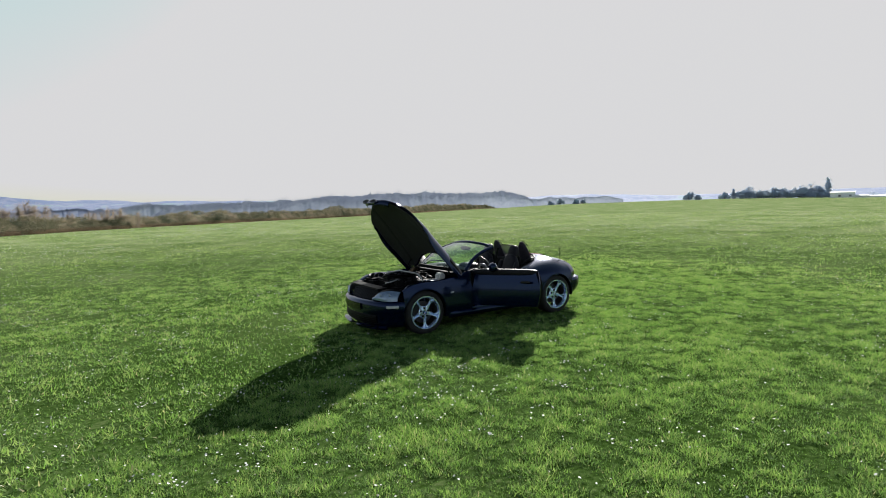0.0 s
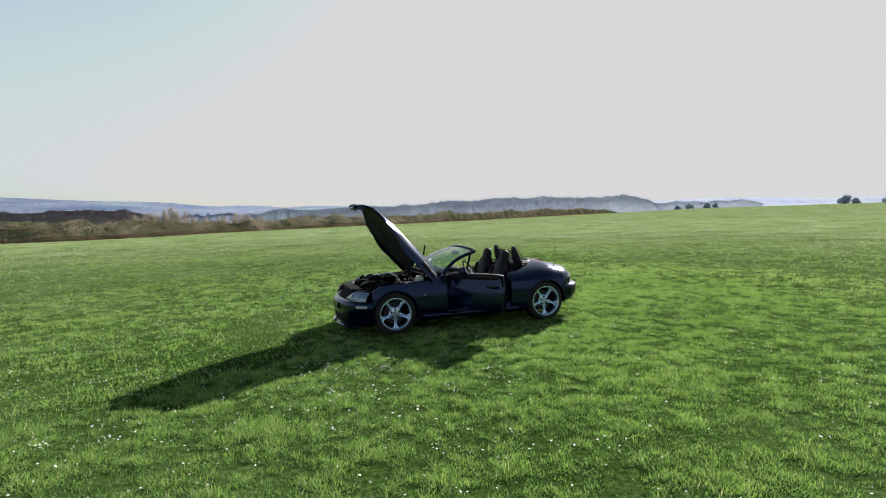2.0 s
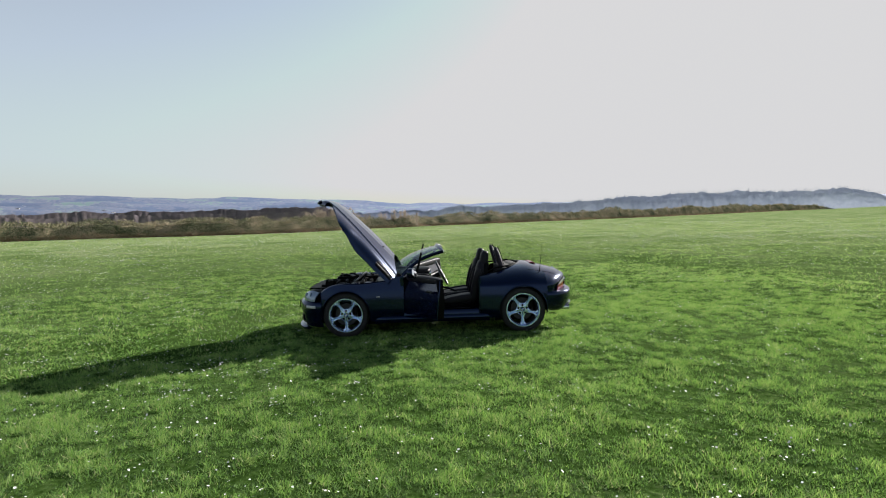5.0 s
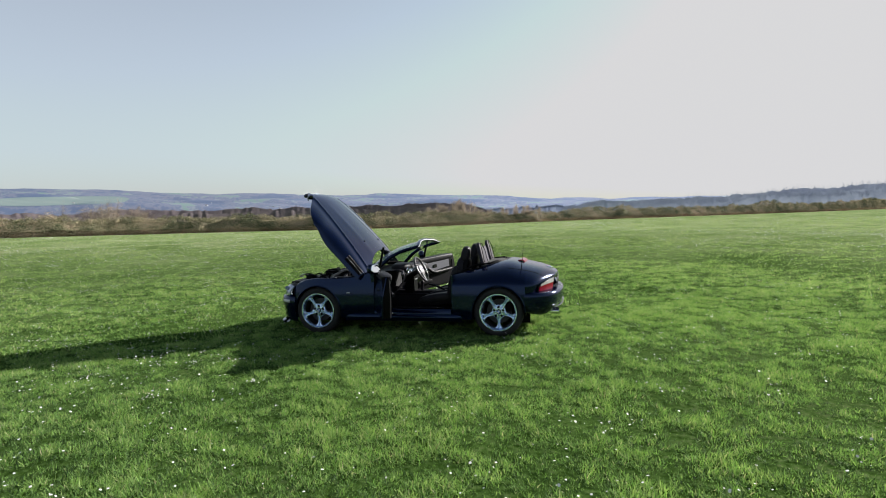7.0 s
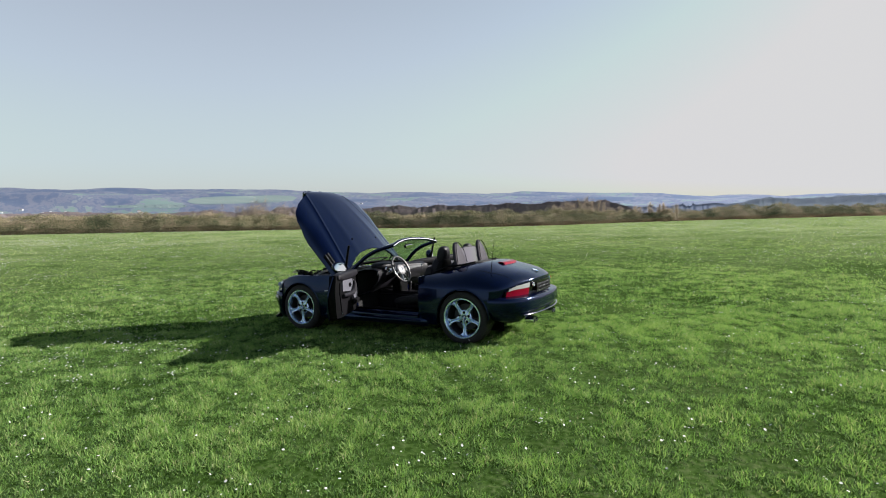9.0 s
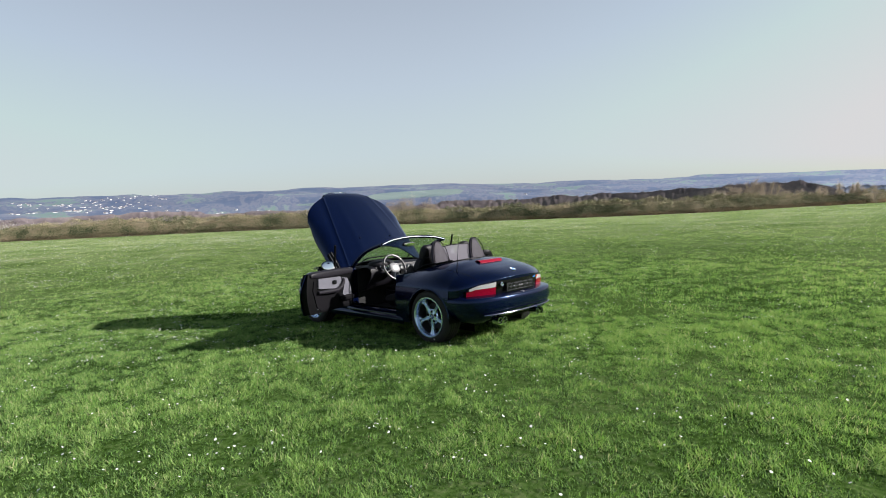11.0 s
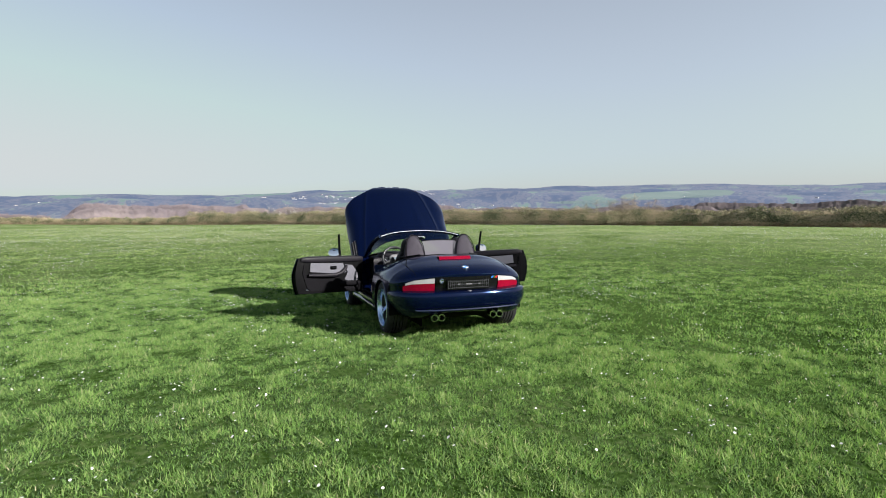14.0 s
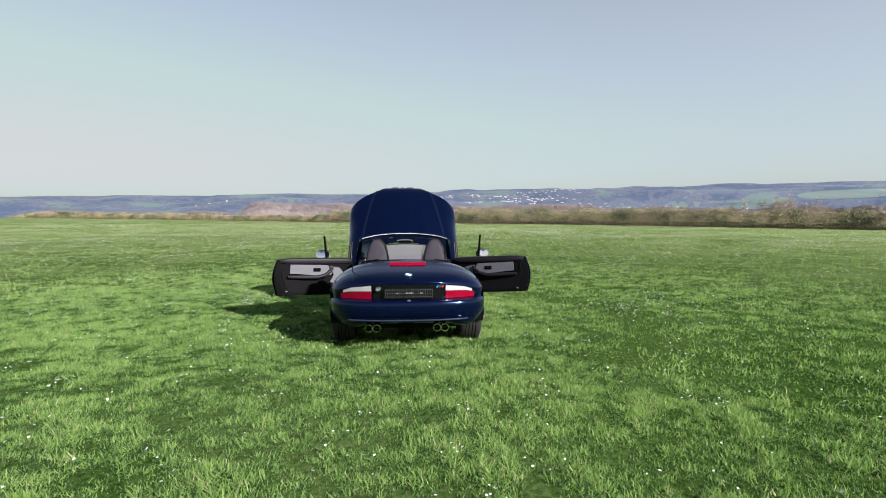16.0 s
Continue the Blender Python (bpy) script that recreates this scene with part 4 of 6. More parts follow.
part("coolant_tank", mesh_of("coolant_tank", *rbox(-1.62, -1.42, -0.6, -0.4, 0.52, 0.66, 0.03)), M_DARKTRIM, bay)
part("washer_cap", mesh_of("washer_cap", *turned([(0.66, 0.03), (0.69, 0.03), (0.69, 0.001)], 16, "z", (-0.98, -0.6, 0.02))), M_WHITEPL, bay, "white filler cap")
part("reservoir", mesh_of("reservoir", *rbox(-0.8, -0.68, -0.5, -0.36, 0.68, 0.79, 0.025)), M_WHITEPL, bay, "translucent white brake fluid reservoir")
part("brake_booster", mesh_of("brake_booster", *turned([(-0.68, 0.08), (-0.66, 0.12), (-0.58, 0.12), (-0.56, 0.1)], 24, "x", (0, -0.42, 0.64))), M_BLACK, bay)
part("heat_pipe", mesh_of("heat_pipe", *tube([(-0.95, 0.2, 0.68), (-0.85, 0.3, 0.74), (-0.75, 0.45, 0.77), (-0.6, 0.55, 0.76)], 0.03, 10)), M_BRASSY, bay, "brownish metal intake pipe")
part("fuse_box", mesh_of("fuse_box", *rbox(-0.9, -0.68, 0.36, 0.58, 0.6, 0.74, 0.015)), M_BLACK, bay)
hose_rng = random.Random(4)
for i in range(16):
    x0, y0 = hose_rng.uniform(-1.6, -0.7), hose_rng.uniform(-0.55, 0.55)
    pts = [(x0, y0, 0.6)]
    for q in range(4):
        pts.append((pts[-1][0] + hose_rng.uniform(-0.14, 0.14), max(-0.6, min(0.6, pts[-1][1] + hose_rng.uniform(-0.15, 0.15))), hose_rng.uniform(0.66, 0.77)))
    part("hose", mesh_of("hose", *tube([tuple(p) for p in along(pts, 14)], hose_rng.choice((0.008, 0.012, 0.018)), 8)), hose_rng.choice((M_BLACK, M_BLACK, M_DARKTRIM, M_STEEL)), bay)
for i in range(26):
    x0, y0, w = hose_rng.uniform(-1.62, -0.68), hose_rng.uniform(-0.58, 0.58), hose_rng.uniform(0.015, 0.05)
    z1 = hose_rng.uniform(0.66, 0.76)
    part("bay_fitting", mesh_of("bay_fitting", *rbox(x0 - w, x0 + w, y0 - w * 0.7, y0 + w * 0.7, 0.5, z1, 0.008, 1)), hose_rng.choice((M_BLACK, M_BLACK, M_DARKTRIM, M_STEEL)), bay)

# bonnet, in its own axes: a runs from the tip to the hinge, n stands off the skin
BON_O, BON_A, BON_N = np.array((-1.5, 0.0, 1.905)), np.array((0.743, 0.0, -0.669)), np.array((0.669, 0.0, 0.743))
CROWN = [(-0.1, -0.1), (-0.05, -0.05), (0.0, 0.0), (0.08, 0.03), (0.18, 0.044), (0.31, 0.047), (0.55, 0.04), (0.775, 0.03), (1.0, 0.014), (1.25, -0.012), (1.5, -0.05)]
FOLD = [(-0.1, 0.3, -0.1), (0.0, 0.385, -0.02), (0.1, 0.42, 0.01), (0.3, 0.47, 0.012), (0.6, 0.53, -0.012), (0.9, 0.58, -0.05), (1.2, 0.62, -0.1), (1.5, 0.655, -0.165)]
OUTER = [(-0.1, -0.14), (0.0, -0.09), (0.12, -0.11), (0.31, -0.15), (0.58, -0.155), (0.68, -0.2), (0.77, -0.232), (1.04, -0.265), (1.45, -0.3)]


def bonnet_span(s):
    a0 = np.interp(s, (0, 0.15, 0.25, 0.32, 0.4, 0.55, 0.69, 0.77, 0.81, 0.833), (-0.07, -0.05, -0.01, 0.035, 0.09, 0.175, 0.265, 0.345, 0.41, 0.5))
    a1 = np.interp(s, (0, 0.15, 0.3, 0.42, 0.52, 0.6, 0.66, 0.83), (1.245, 1.255, 1.285, 1.33, 1.39, 1.44, 1.46, 1.435))
    return a0, a1


def bonnet_height(s, a):
    c = curve_at(CROWN, a)[0]
    sf, nf = curve_at(FOLD, a)
    no = curve_at(OUTER, a)[0]
    rib = 0.006 * math.exp(-((s - sf) / 0.009) ** 2)
    if s <= sf:
        ridge = 0.012 * math.exp(-((s - sf * 0.55) / 0.05) ** 2) * min(max((a - 0.2) * 2, 0), 1)
        return c + (nf - c) * (s / sf) ** 2.2 + ridge * 0.5 + rib
    r = min((s - sf) / max(0.832 - sf, 1e-3), 1)
    return nf + rib - 0.016 * min(r * 8, 1) + (no - nf + 0.016) * (1 - math.sqrt(max(1 - r * r, 0)))


def bonnet_grid(off, inset=0.0, n=40):
    cols = list(np.linspace(0, 0.95, 15)) + [0.975, 0.99, 1.0, 1.02, 1.05] + list(1 + (1 - (1 - np.linspace(0.12, 1, 12)) ** 1.6))
    rows = []
    for c in [-q for q in reversed(cols[1:])] + cols:
        row = []
        for t in np.linspace(0, 1, n):
            s, a = 0.5, 0.6
            for _ in range(12):
                sf = curve_at(FOLD, a)[0]
                s = min(sf * abs(c) if abs(c) <= 1 else sf + (0.832 - inset - sf) * (abs(c) - 1), 0.832 - inset)
                a0, a1 = bonnet_span(s)
                a = 0.5 * a + 0.5 * (a0 + inset + (a1 - a0 - 2 * inset) * t)
            row.append(BON_O + BON_A * a + BON_N * (bonnet_height(s, a) - off) + np.array((0, math.copysign(s, c), 0)))
        rows.append(row)
    return np.array(rows)


bonnet = part("bonnet", mesh_of("bonnet", *sheet(bonnet_grid(0.0), -0.014)), M_PAINT, car, "raised navy clamshell bonnet, tip pointing up")
part("bonnet_liner", mesh_of("bonnet_liner", *sheet(bonnet_grid(0.03, 0.035, 24), -0.008)), M_SOFTTOP, bonnet, "black underside lining")


def on_bonnet(s, a, up=0.0):
    return BON_O + BON_A * a + BON_N * (bonnet_height(abs(s), a) + up) + np.array((0, s, 0))


for s in (-0.285, 0.285):
    part("washer_jet", mesh_of("washer_jet", *pad(tuple(on_bonnet(s, 1.045, 0.004)), (0.014, 0.01, 0.008), 2.5, n=6)), M_BLACK, bonnet)
nose = np.array([[on_bonnet(t, bonnet_span(abs(t))[0]) + BON_A * da + BON_N * dn for da, dn in ((0.0, 0.0), (-0.03, -0.018), (-0.045, -0.045), (-0.04, -0.085), (-0.015, -0.105))] for t in np.linspace(-0.36, 0.36, 31)])
part("bonnet_nose", mesh_of("bonnet_nose", *sheet(nose, 0.012)), M_PAINT, bonnet)
for t in (-0.12, 0.12):
    centre = on_bonnet(t, bonnet_span(abs(t))[0]) + BON_A * -0.047 + BON_N * -0.06
    ring = [centre + np.array((0, 0.09 * math.cos(q), 0)) + BON_N * (0.036 * math.sin(q)) - BON_A * (0.004 + 0.004 * math.cos(q)) for q in np.linspace(0, 2 * math.pi, 24)]
    kidney = part("kidney_ring", mesh_of("kidney_ring", *tube(ring, 0.008, 8)), M_TRIMSTRIP, bonnet, "oval kidney surround in the bonnet nose")
    part("kidney_hole", mesh_of("kidney_hole", ring[:-1], [tuple(range(23))]), M_BLACK, kidney)
part("latch", mesh_of("latch", *pad(tuple(on_bonnet(0.0, -0.05, 0.012)), (0.012, 0.035, 0.012), 3, n=6)), M_CHROME, bonnet, "bright round badge on the bonnet tip")
for k in (-1, 1):
    gill = np.array([[on_bonnet(k * s, a, 0.002) for s in (0.755, 0.785, 0.805, 0.82)] for a in np.linspace(1.13, 1.42, 8)])
    gillp = part("side_gill", mesh_of("side_gill", *sheet(gill, 0.004 * k)), M_BLACK, bonnet, "black side vent in the bonnet flank")
    for s in (0.772, 0.8):
        part("gill_bar", mesh_of("gill_bar", *tube([on_bonnet(k * s, a, 0.008) for a in np.linspace(1.13, 1.43, 8)], 0.0035, 8)), M_SILVERSTRIP, gillp, "thin chrome bar")
    part("hinge", mesh_of("hinge", *tube([(-0.62, k * 0.6, 0.74), (-0.72, k * 0.62, 0.84), tuple(on_bonnet(k * 0.62, 1.28, -0.05))], 0.012, 6)), M_BLACK, bonnet)

# wheels
def wheel_thing(x, side, width, dish):
    """A five-spoke alloy wheel with tyre; dish is how deep the spokes sit behind the lip."""
    w = new("wheel")
    w.parent = car
    face = 0.815 if x < 0 else 0.835
    w.matrix_basis = pose(x, side * (face - width / 2), 0.297, 0, 0, 180 if side > 0 else 0)
    h = width / 2
    part("tyre", mesh_of("tyre", *turned([(-h + 0.012, 0.226), (-h, 0.245), (-h - 0.004, 0.27), (-h + 0.006, 0.297), (-h + 0.028, 0.312), (-h + 0.06, 0.3155), (h - 0.06, 0.3155), (h - 0.028, 0.312), (h - 0.006, 0.297), (h, 0.26), (h - 0.012, 0.226)], 64)), M_RUBBER, w, "black low-profile tyre")
    for y in (-0.055, -0.02, 0.02, 0.055):
        part("tread_groove", mesh_of("tread_groove", *turned([(y - 0.005, 0.3163), (y + 0.005, 0.3163)], 48)), M_GLOSSBLACK, w)
    rim = part("rim", mesh_of("rim", *turned([(-h + 0.02, 0.228), (-h - 0.002, 0.237), (-h - 0.007, 0.235), (-h - 0.007, 0.224), (-h - 0.001, 0.217), (-h + 0.02, 0.212), (-h + 0.045, 0.207)], 64)), M_ALLOY, w, "silver alloy rim")
    # Barrel and brake disc are coloured dark for the shade behind the spokes.
    part("barrel", mesh_of("barrel", *turned([(-h + 0.045, 0.207), (-h + 0.1, 0.198), (h - 0.02, 0.205), (h, 0.226)], 64)), M_IRON, rim)
    y0 = -h + dish
    for i in range(5):
        a = radians(-90 + 72 * i)
        def at(r, t, y):
            return (r * math.cos(a) - t * math.sin(a), y, r * math.sin(a) + t * math.cos(a))
        rows = []
        for r, hw, dy in ((0.03, 0.026, 0.0), (0.06, 0.04, 0.0), (0.082, 0.03, 0.002), (0.11, 0.0215, 0.004), (0.145, 0.0185, 0.005), (0.174, 0.0225, 0.003), (0.194, 0.036, 0.0), (0.206, 0.056, -0.002), (0.215, 0.075, -0.003)):
            y = y0 + dy - 0.010 * (r / 0.2) ** 2
            rows.append([at(r, -hw, y + 0.03), at(r, -hw, y + 0.006), at(r, -hw * 0.72, y), at(r, -hw * 0.34, y + 0.001), at(r, 0, y + 0.017), at(r, hw * 0.34, y + 0.001), at(r, hw * 0.72, y), at(r, hw, y + 0.006), at(r, hw, y + 0.03)])
        part("spoke", mesh_of("spoke", *sheet(np.array(rows))), M_ALLOY, rim)
        b = radians(-90 + 36 + 72 * i)
        part("wheel_bolt", mesh_of("wheel_bolt", *turned([(y0 - 0.001, 0.001), (y0 - 0.001, 0.011), (y0 - 0.006, 0.013), (y0 - 0.004, 0.0155), (y0 + 0.02, 0.0165)], 12, "y", (0.061 * math.cos(b), 0, 0.061 * math.sin(b)))), M_BLACK, rim)
    part("hub", mesh_of("hub", *turned([(y0 - 0.002, 0.001), (y0 - 0.001, 0.034), (y0 + 0.004, 0.038), (y0 + 0.006, 0.075), (y0 + 0.02, 0.09)], 32)), M_ALLOY, rim)
    cap = part("centre_cap", mesh_of("centre_cap", *turned([(y0 - 0.0055, 0.001), (y0 - 0.005, 0.03), (y0, 0.033)], 24)), M_GLOSSBLACK, rim)
    for i in range(4):
        q = [(0, y0 - 0.007, 0)] + [(0.02 * math.cos(t), y0 - 0.0068, 0.02 * math.sin(t)) for t in np.linspace(i * math.pi / 2, (i + 1) * math.pi / 2, 6)]
        part("cap_quarter", mesh_of("cap_quarter", q, [(0, j, j + 1) for j in range(1, 6)]), M_BLUE if i % 2 else M_WHITEPL, rim)
    part("brake_disc", mesh_of("brake_disc", *turned([(y0 + 0.06, 0.04), (y0 + 0.06, 0.155), (y0 + 0.085, 0.155), (y0 + 0.085, 0.04)], 40)), M_IRON, w, "dull dark brake disc")
    part("caliper", mesh_of("caliper", *pad((0.12, y0 + 0.075, 0.06), (0.035, 0.03, 0.07), 4, n=6)), M_DARKTRIM, w)
    return w


for x, width, dish in ((-1.227, 0.22, 0.03), (1.229, 0.245, 0.055)):
    for side in (-1, 1):
        wheel_thing(x, side, width, dish)

# sills, skirts, cockpit tub
for k in (lambda g: g, flip):
    sill = np.array([[(x, -side_at(x, 0.2) + 0.02, 0.17), (x, -side_at(x, 0.25) + 0.002, 0.22), (x, -side_at(x, 0.3) + 0.006, 0.29), (x, -side_at(x, 0.3) + 0.03, 0.325), (x, -0.70, 0.335), (x, -0.66, 0.32), (x, -0.645, 0.2)] for x in np.linspace(-0.44, 0.62, 24)])
    part("sill", mesh_of("sill", *k(sheet(sill))), M_PAINT, car)
    skirt = np.array([[(x, -side_at(x, 0.2) - d * min(1, (x + 0.85) / 0.15, (0.78 - x) / 0.1), z) for d, z in ((-0.01, 0.165), (0.02, 0.185), (0.032, 0.21), (0.03, 0.235), (0.012, 0.262), (-0.02, 0.275))] for x in np.linspace(-0.83, 0.76, 40)])
    part("side_skirt", mesh_of("side_skirt", *k(sheet(skirt, 0.006))), M_PAINT, car)
    part("door_jamb", mesh_of("door_jamb", *k(rbox(0.625, 0.655, -0.79, -0.6, 0.3, 0.765, 0.01))), M_PAINT, car)
    part("door_jamb", mesh_of("door_jamb", *k(rbox(-0.47, -0.41, -0.78, -0.6, 0.28, 0.8, 0.01))), M_PAINT, car)
    part("tread_plate", mesh_of("tread_plate", *k(rbox(-0.35, 0.5, -0.75, -0.7, 0.333, 0.34, 0.002, 1))), M_BLACK, car)
tub = part("cockpit_tub", mesh_of("cockpit_tub", *join_geo(rbox(-0.5, 1.05, -0.66, 0.66, 0.2, 0.235), rbox(0.98, 1.03, -0.62, 0.62, 0.22, 0.8), rbox(-0.5, -0.46, -0.66, 0.66, 0.22, 0.78), rbox(0.72, 1.0, -0.6, 0.6, 0.22, 0.62))), M_CARPET, car, "dark carpeted cockpit floor and bulkhead")
part("tunnel", mesh_of("tunnel", *rbox(-0.45, 0.75, -0.12, 0.12, 0.22, 0.47, 0.04)), M_LEATHER, tub)
part("handbrake", mesh_of("handbrake", *tube([(0.35, 0.03, 0.47), (0.22, 0.03, 0.53), (0.12, 0.03, 0.55)], 0.016, 8)), M_LEATHER, tub)
part("gear_lever", mesh_of("gear_lever", *join_geo(tube([(0.02, 0, 0.46), (0.03, 0, 0.56)], 0.02, 8), pad((0.03, 0, 0.58), (0.024, 0.024, 0.03), 2.2, n=6))), M_LEATHER, tub)
# soft top folded behind the seats
part("folded_roof", mesh_of("folded_roof", *join_geo(pad((1.1, 0, 0.835), (0.12, 0.5, 0.06), 3), pad((1.17, 0, 0.86), (0.08, 0.34, 0.05), 3), pad((1.02, 0, 0.84), (0.07, 0.53, 0.04), 3))), M_SOFTTOP, car, "black canvas roof folded behind the seats")
for y in (-0.47, 0.47):
    part("roof_frame", mesh_of("roof_frame", *tube([(0.72, y * 1.18, 0.79), (0.9, y * 1.1, 0.87), (1.08, y, 0.885), (1.18, y * 0.7, 0.91)], 0.012, 8)), M_BLACK, car)

# seats
def seat(y):
    s = new("seat")
    s.parent = car
    s.location = (0, y, 0)
    tagged(s, "black leather bucket seat with built-in headrest")
    part("cushion", mesh_of("cushion", *pad((0.36, 0, 0.39), (0.29, 0.22, 0.085), 3.2, (0, -8, 0))), M_LEATHER, s)
    part("backrest", mesh_of("backrest", *pad((0.655, 0, 0.66), (0.075, 0.235, 0.31), 3.0, (0, 13, 0), 14, 0.32, -0.02)), M_LEATHER, s)
    part("headrest", mesh_of("headrest", *pad((0.745, 0, 0.985), (0.06, 0.125, 0.125), 2.8, (0, 10, 0), 12, 0.2)), M_LEATHER, s)
    for k in (-1, 1):
        part("side_bolster", mesh_of("side_bolster", *pad((0.60, k * 0.2, 0.62), (0.06, 0.045, 0.25), 2.6, (0, 13, 0), 10, 0.1)), M_LEATHER, s)
        part("cushion_bolster", mesh_of("cushion_bolster", *pad((0.36, k * 0.2, 0.43), (0.25, 0.045, 0.06), 2.6, (0, -8, 0), 8)), M_LEATHER, s)
    part("seat_back_shell", mesh_of("seat_back_shell", *pad((0.71, 0, 0.66), (0.05, 0.21, 0.3), 4, (0, 13, 0), 10, 0.3)), M_BLACK, s)
    return s


for y in (-0.345, 0.345):
    seat(y)
    hoop = part("roll_hoop_cover", mesh_of("roll_hoop_cover", *pad((0.965, y, 0.975), (0.034, 0.18, 0.19), 2.8, (0, -16, 0), 16, 0.6)), M_HOOP, car, "padded black leather roll hoop cover")
    seamline = [(0.965 + 0.03 * 0 - 0.28 * (0.175 * math.sin(t)) * 1.0, y + 0.158 * (1 - 0.5 * (math.sin(t) + 1) / 2) * math.copysign(abs(math.cos(t)) ** 0.75, math.cos(t)), 0.985 + 0.168 * math.copysign(abs(math.sin(t)) ** 0.75, math.sin(t))) for t in np.linspace(-0.4, math.pi + 0.4, 30)]
    part("piping", mesh_of("piping", *tube([(p[0] + 0.035, p[1], p[2]) for p in seamline], 0.005, 6)), M_DARKTRIM, hoop)
net = np.array([[(0.955 - 0.27 * (z - 0.98), s, z + 0.012 * (1 - (s / 0.24) ** 2)) for z in np.linspace(0.83, 1.075, 8)] for s in np.linspace(-0.235, 0.235, 10)])
deflector = part("wind_deflector", mesh_of("wind_deflector", *sheet(net)), M_NET, car, "grey mesh wind deflector between the hoops")
part("deflector_frame", mesh_of("deflector_frame", *tube([tuple(net[i][-1]) for i in range(10)], 0.006, 6)), M_BLACK, deflector)

# dashboard and steering wheel
DASH = [(-0.46, 0.80), (-0.3, 0.84), (-0.16, 0.845), (-0.1, 0.82), (-0.08, 0.77), (-0.1, 0.70), (-0.16, 0.62), (-0.2, 0.56), (-0.42, 0.5)]
dash_rows = np.array([[(x + 0.05 * (abs(s) / 0.64) ** 2 - 0.02, s, z - 0.03 * (abs(s) / 0.64) ** 2) for x, z in DASH] for s in np.linspace(-0.64, 0.64, 21)])
dash = part("dashboard", mesh_of("dashboard", *sheet(dash_rows, 0.01)), M_LEATHER, car, "black dashboard with round instruments")
part("binnacle", mesh_of("binnacle", *pad((-0.16, -0.365, 0.845), (0.13, 0.19, 0.055), 2.6)), M_LEATHER, dash)
for y, r in ((-0.43, 0.05), (-0.31, 0.05), (-0.37, 0.03)):
    part("gauge", mesh_of("gauge", *turned([(-0.045, 0.001), (-0.045, r - 0.006), (-0.035, r), (-0.06, r + 0.003)], 24, "x", (0, y, 0.815))), M_CHROME, dash, "chrome-ringed instrument dial")
for y in (-0.07, 0.07, 0.52, -0.56):
    part("air_vent", mesh_of("air_vent", *turned([(-0.075, 0.001), (-0.075, 0.032), (-0.06, 0.038), (-0.1, 0.042)], 20, "x", (0, y, 0.765))), M_STEEL, dash)
part("glovebox", mesh_of("glovebox", *rbox(-0.13, -0.095, 0.14, 0.5, 0.62, 0.73, 0.012)), M_DARKTRIM, dash)
part("dash_trim", mesh_of("dash_trim", *rbox(-0.1, -0.065, 0.12, 0.56, 0.755, 0.795, 0.01)), M_SILVERSTRIP, dash, "brushed silver dash trim")
part("centre_stack", mesh_of("centre_stack", *rbox(-0.2, -0.07, -0.11, 0.11, 0.44, 0.74, 0.015)), M_BLACK, dash)
for i in range(5):
    part("switch", mesh_of("switch", *rbox(-0.072, -0.06, -0.08 + i * 0.034, -0.058 + i * 0.034, 0.62, 0.64, 0.003, 1)), M_STEEL, dash)
wheel_s = new("steering_wheel")
wheel_s.parent = car
wheel_s.matrix_basis = pose(0.12, -0.365, 0.805, 0, -26, 0)
part("wheel_ring", mesh_of("wheel_ring", *tube([(0, 0.178 * math.cos(t), 0.178 * math.sin(t)) for t in np.linspace(0, 2 * math.pi, 49)], 0.0155, 10, caps=False)), M_DARKRING, wheel_s)
part("airbag_pad", mesh_of("airbag_pad", *pad((-0.01, 0, -0.005), (0.03, 0.085, 0.072), 2.6)), M_SHEENPAD, wheel_s, "padded wheel centre, sun sheen in its grey")
for a in (200, 340, 250, 290):
    c, q = math.cos(radians(a)), math.sin(radians(a))
    part("spoke", mesh_of("spoke", *tube([(-0.01, 0.05 * c, 0.05 * q), (0, 0.172 * c, 0.172 * q)], 0.018, 8, 0.5)), M_STEEL, wheel_s)
part("wheel_badge", mesh_of("wheel_badge", *turned([(0.021, 0.001), (0.021, 0.022), (0.016, 0.024)], 20, "x")), M_CHROME, wheel_s)
part("column", mesh_of("column", *tube([(-0.02, 0, 0), (-0.3, 0, -0.02)], 0.035, 12)), M_BLACK, wheel_s)

# windscreen
base = along([(-0.43, -0.665, 0.815), (-0.55, -0.5, 0.842), (-0.63, -0.25, 0.855), (-0.655, 0, 0.86), (-0.63, 0.25, 0.855), (-0.55, 0.5, 0.842), (-0.43, 0.665, 0.815)], 25)
topl = along([(0.135, -0.575, 1.125), (0.105, -0.4, 1.165), (0.075, -0.2, 1.185), (0.065, 0, 1.192), (0.075, 0.2, 1.185), (0.105, 0.4, 1.165), (0.135, 0.575, 1.125)], 25)
glass = np.array([[base[i] * (1 - v) + topl[i] * v + np.array((-0.045, 0, 0.045)) * math.sin(math.pi * v) for v in np.linspace(0, 1, 10)] for i in range(25)])
screen = part("windscreen", mesh_of("windscreen", *sheet(glass)), M_GLASS, car, "raked windscreen with a greenish tint")
screen.visible_shadow = False
for i in (0, 24):
    part("windscreen_pillar", mesh_of("windscreen_pillar", *tube(list(glass[i]), 0.033, 10, 0.75)), M_PAINT, screen)
part("windscreen_header", mesh_of("windscreen_header", *tube(list(topl), 0.027, 10, 0.8)), M_PAINT, screen)
part("header_strip", mesh_of("header_strip", *tube([p + np.array((0.02, 0, 0.002)) for p in topl], 0.008, 8, 0.9)), M_HEADER, screen, "silver roof seal strip along the windscreen top")
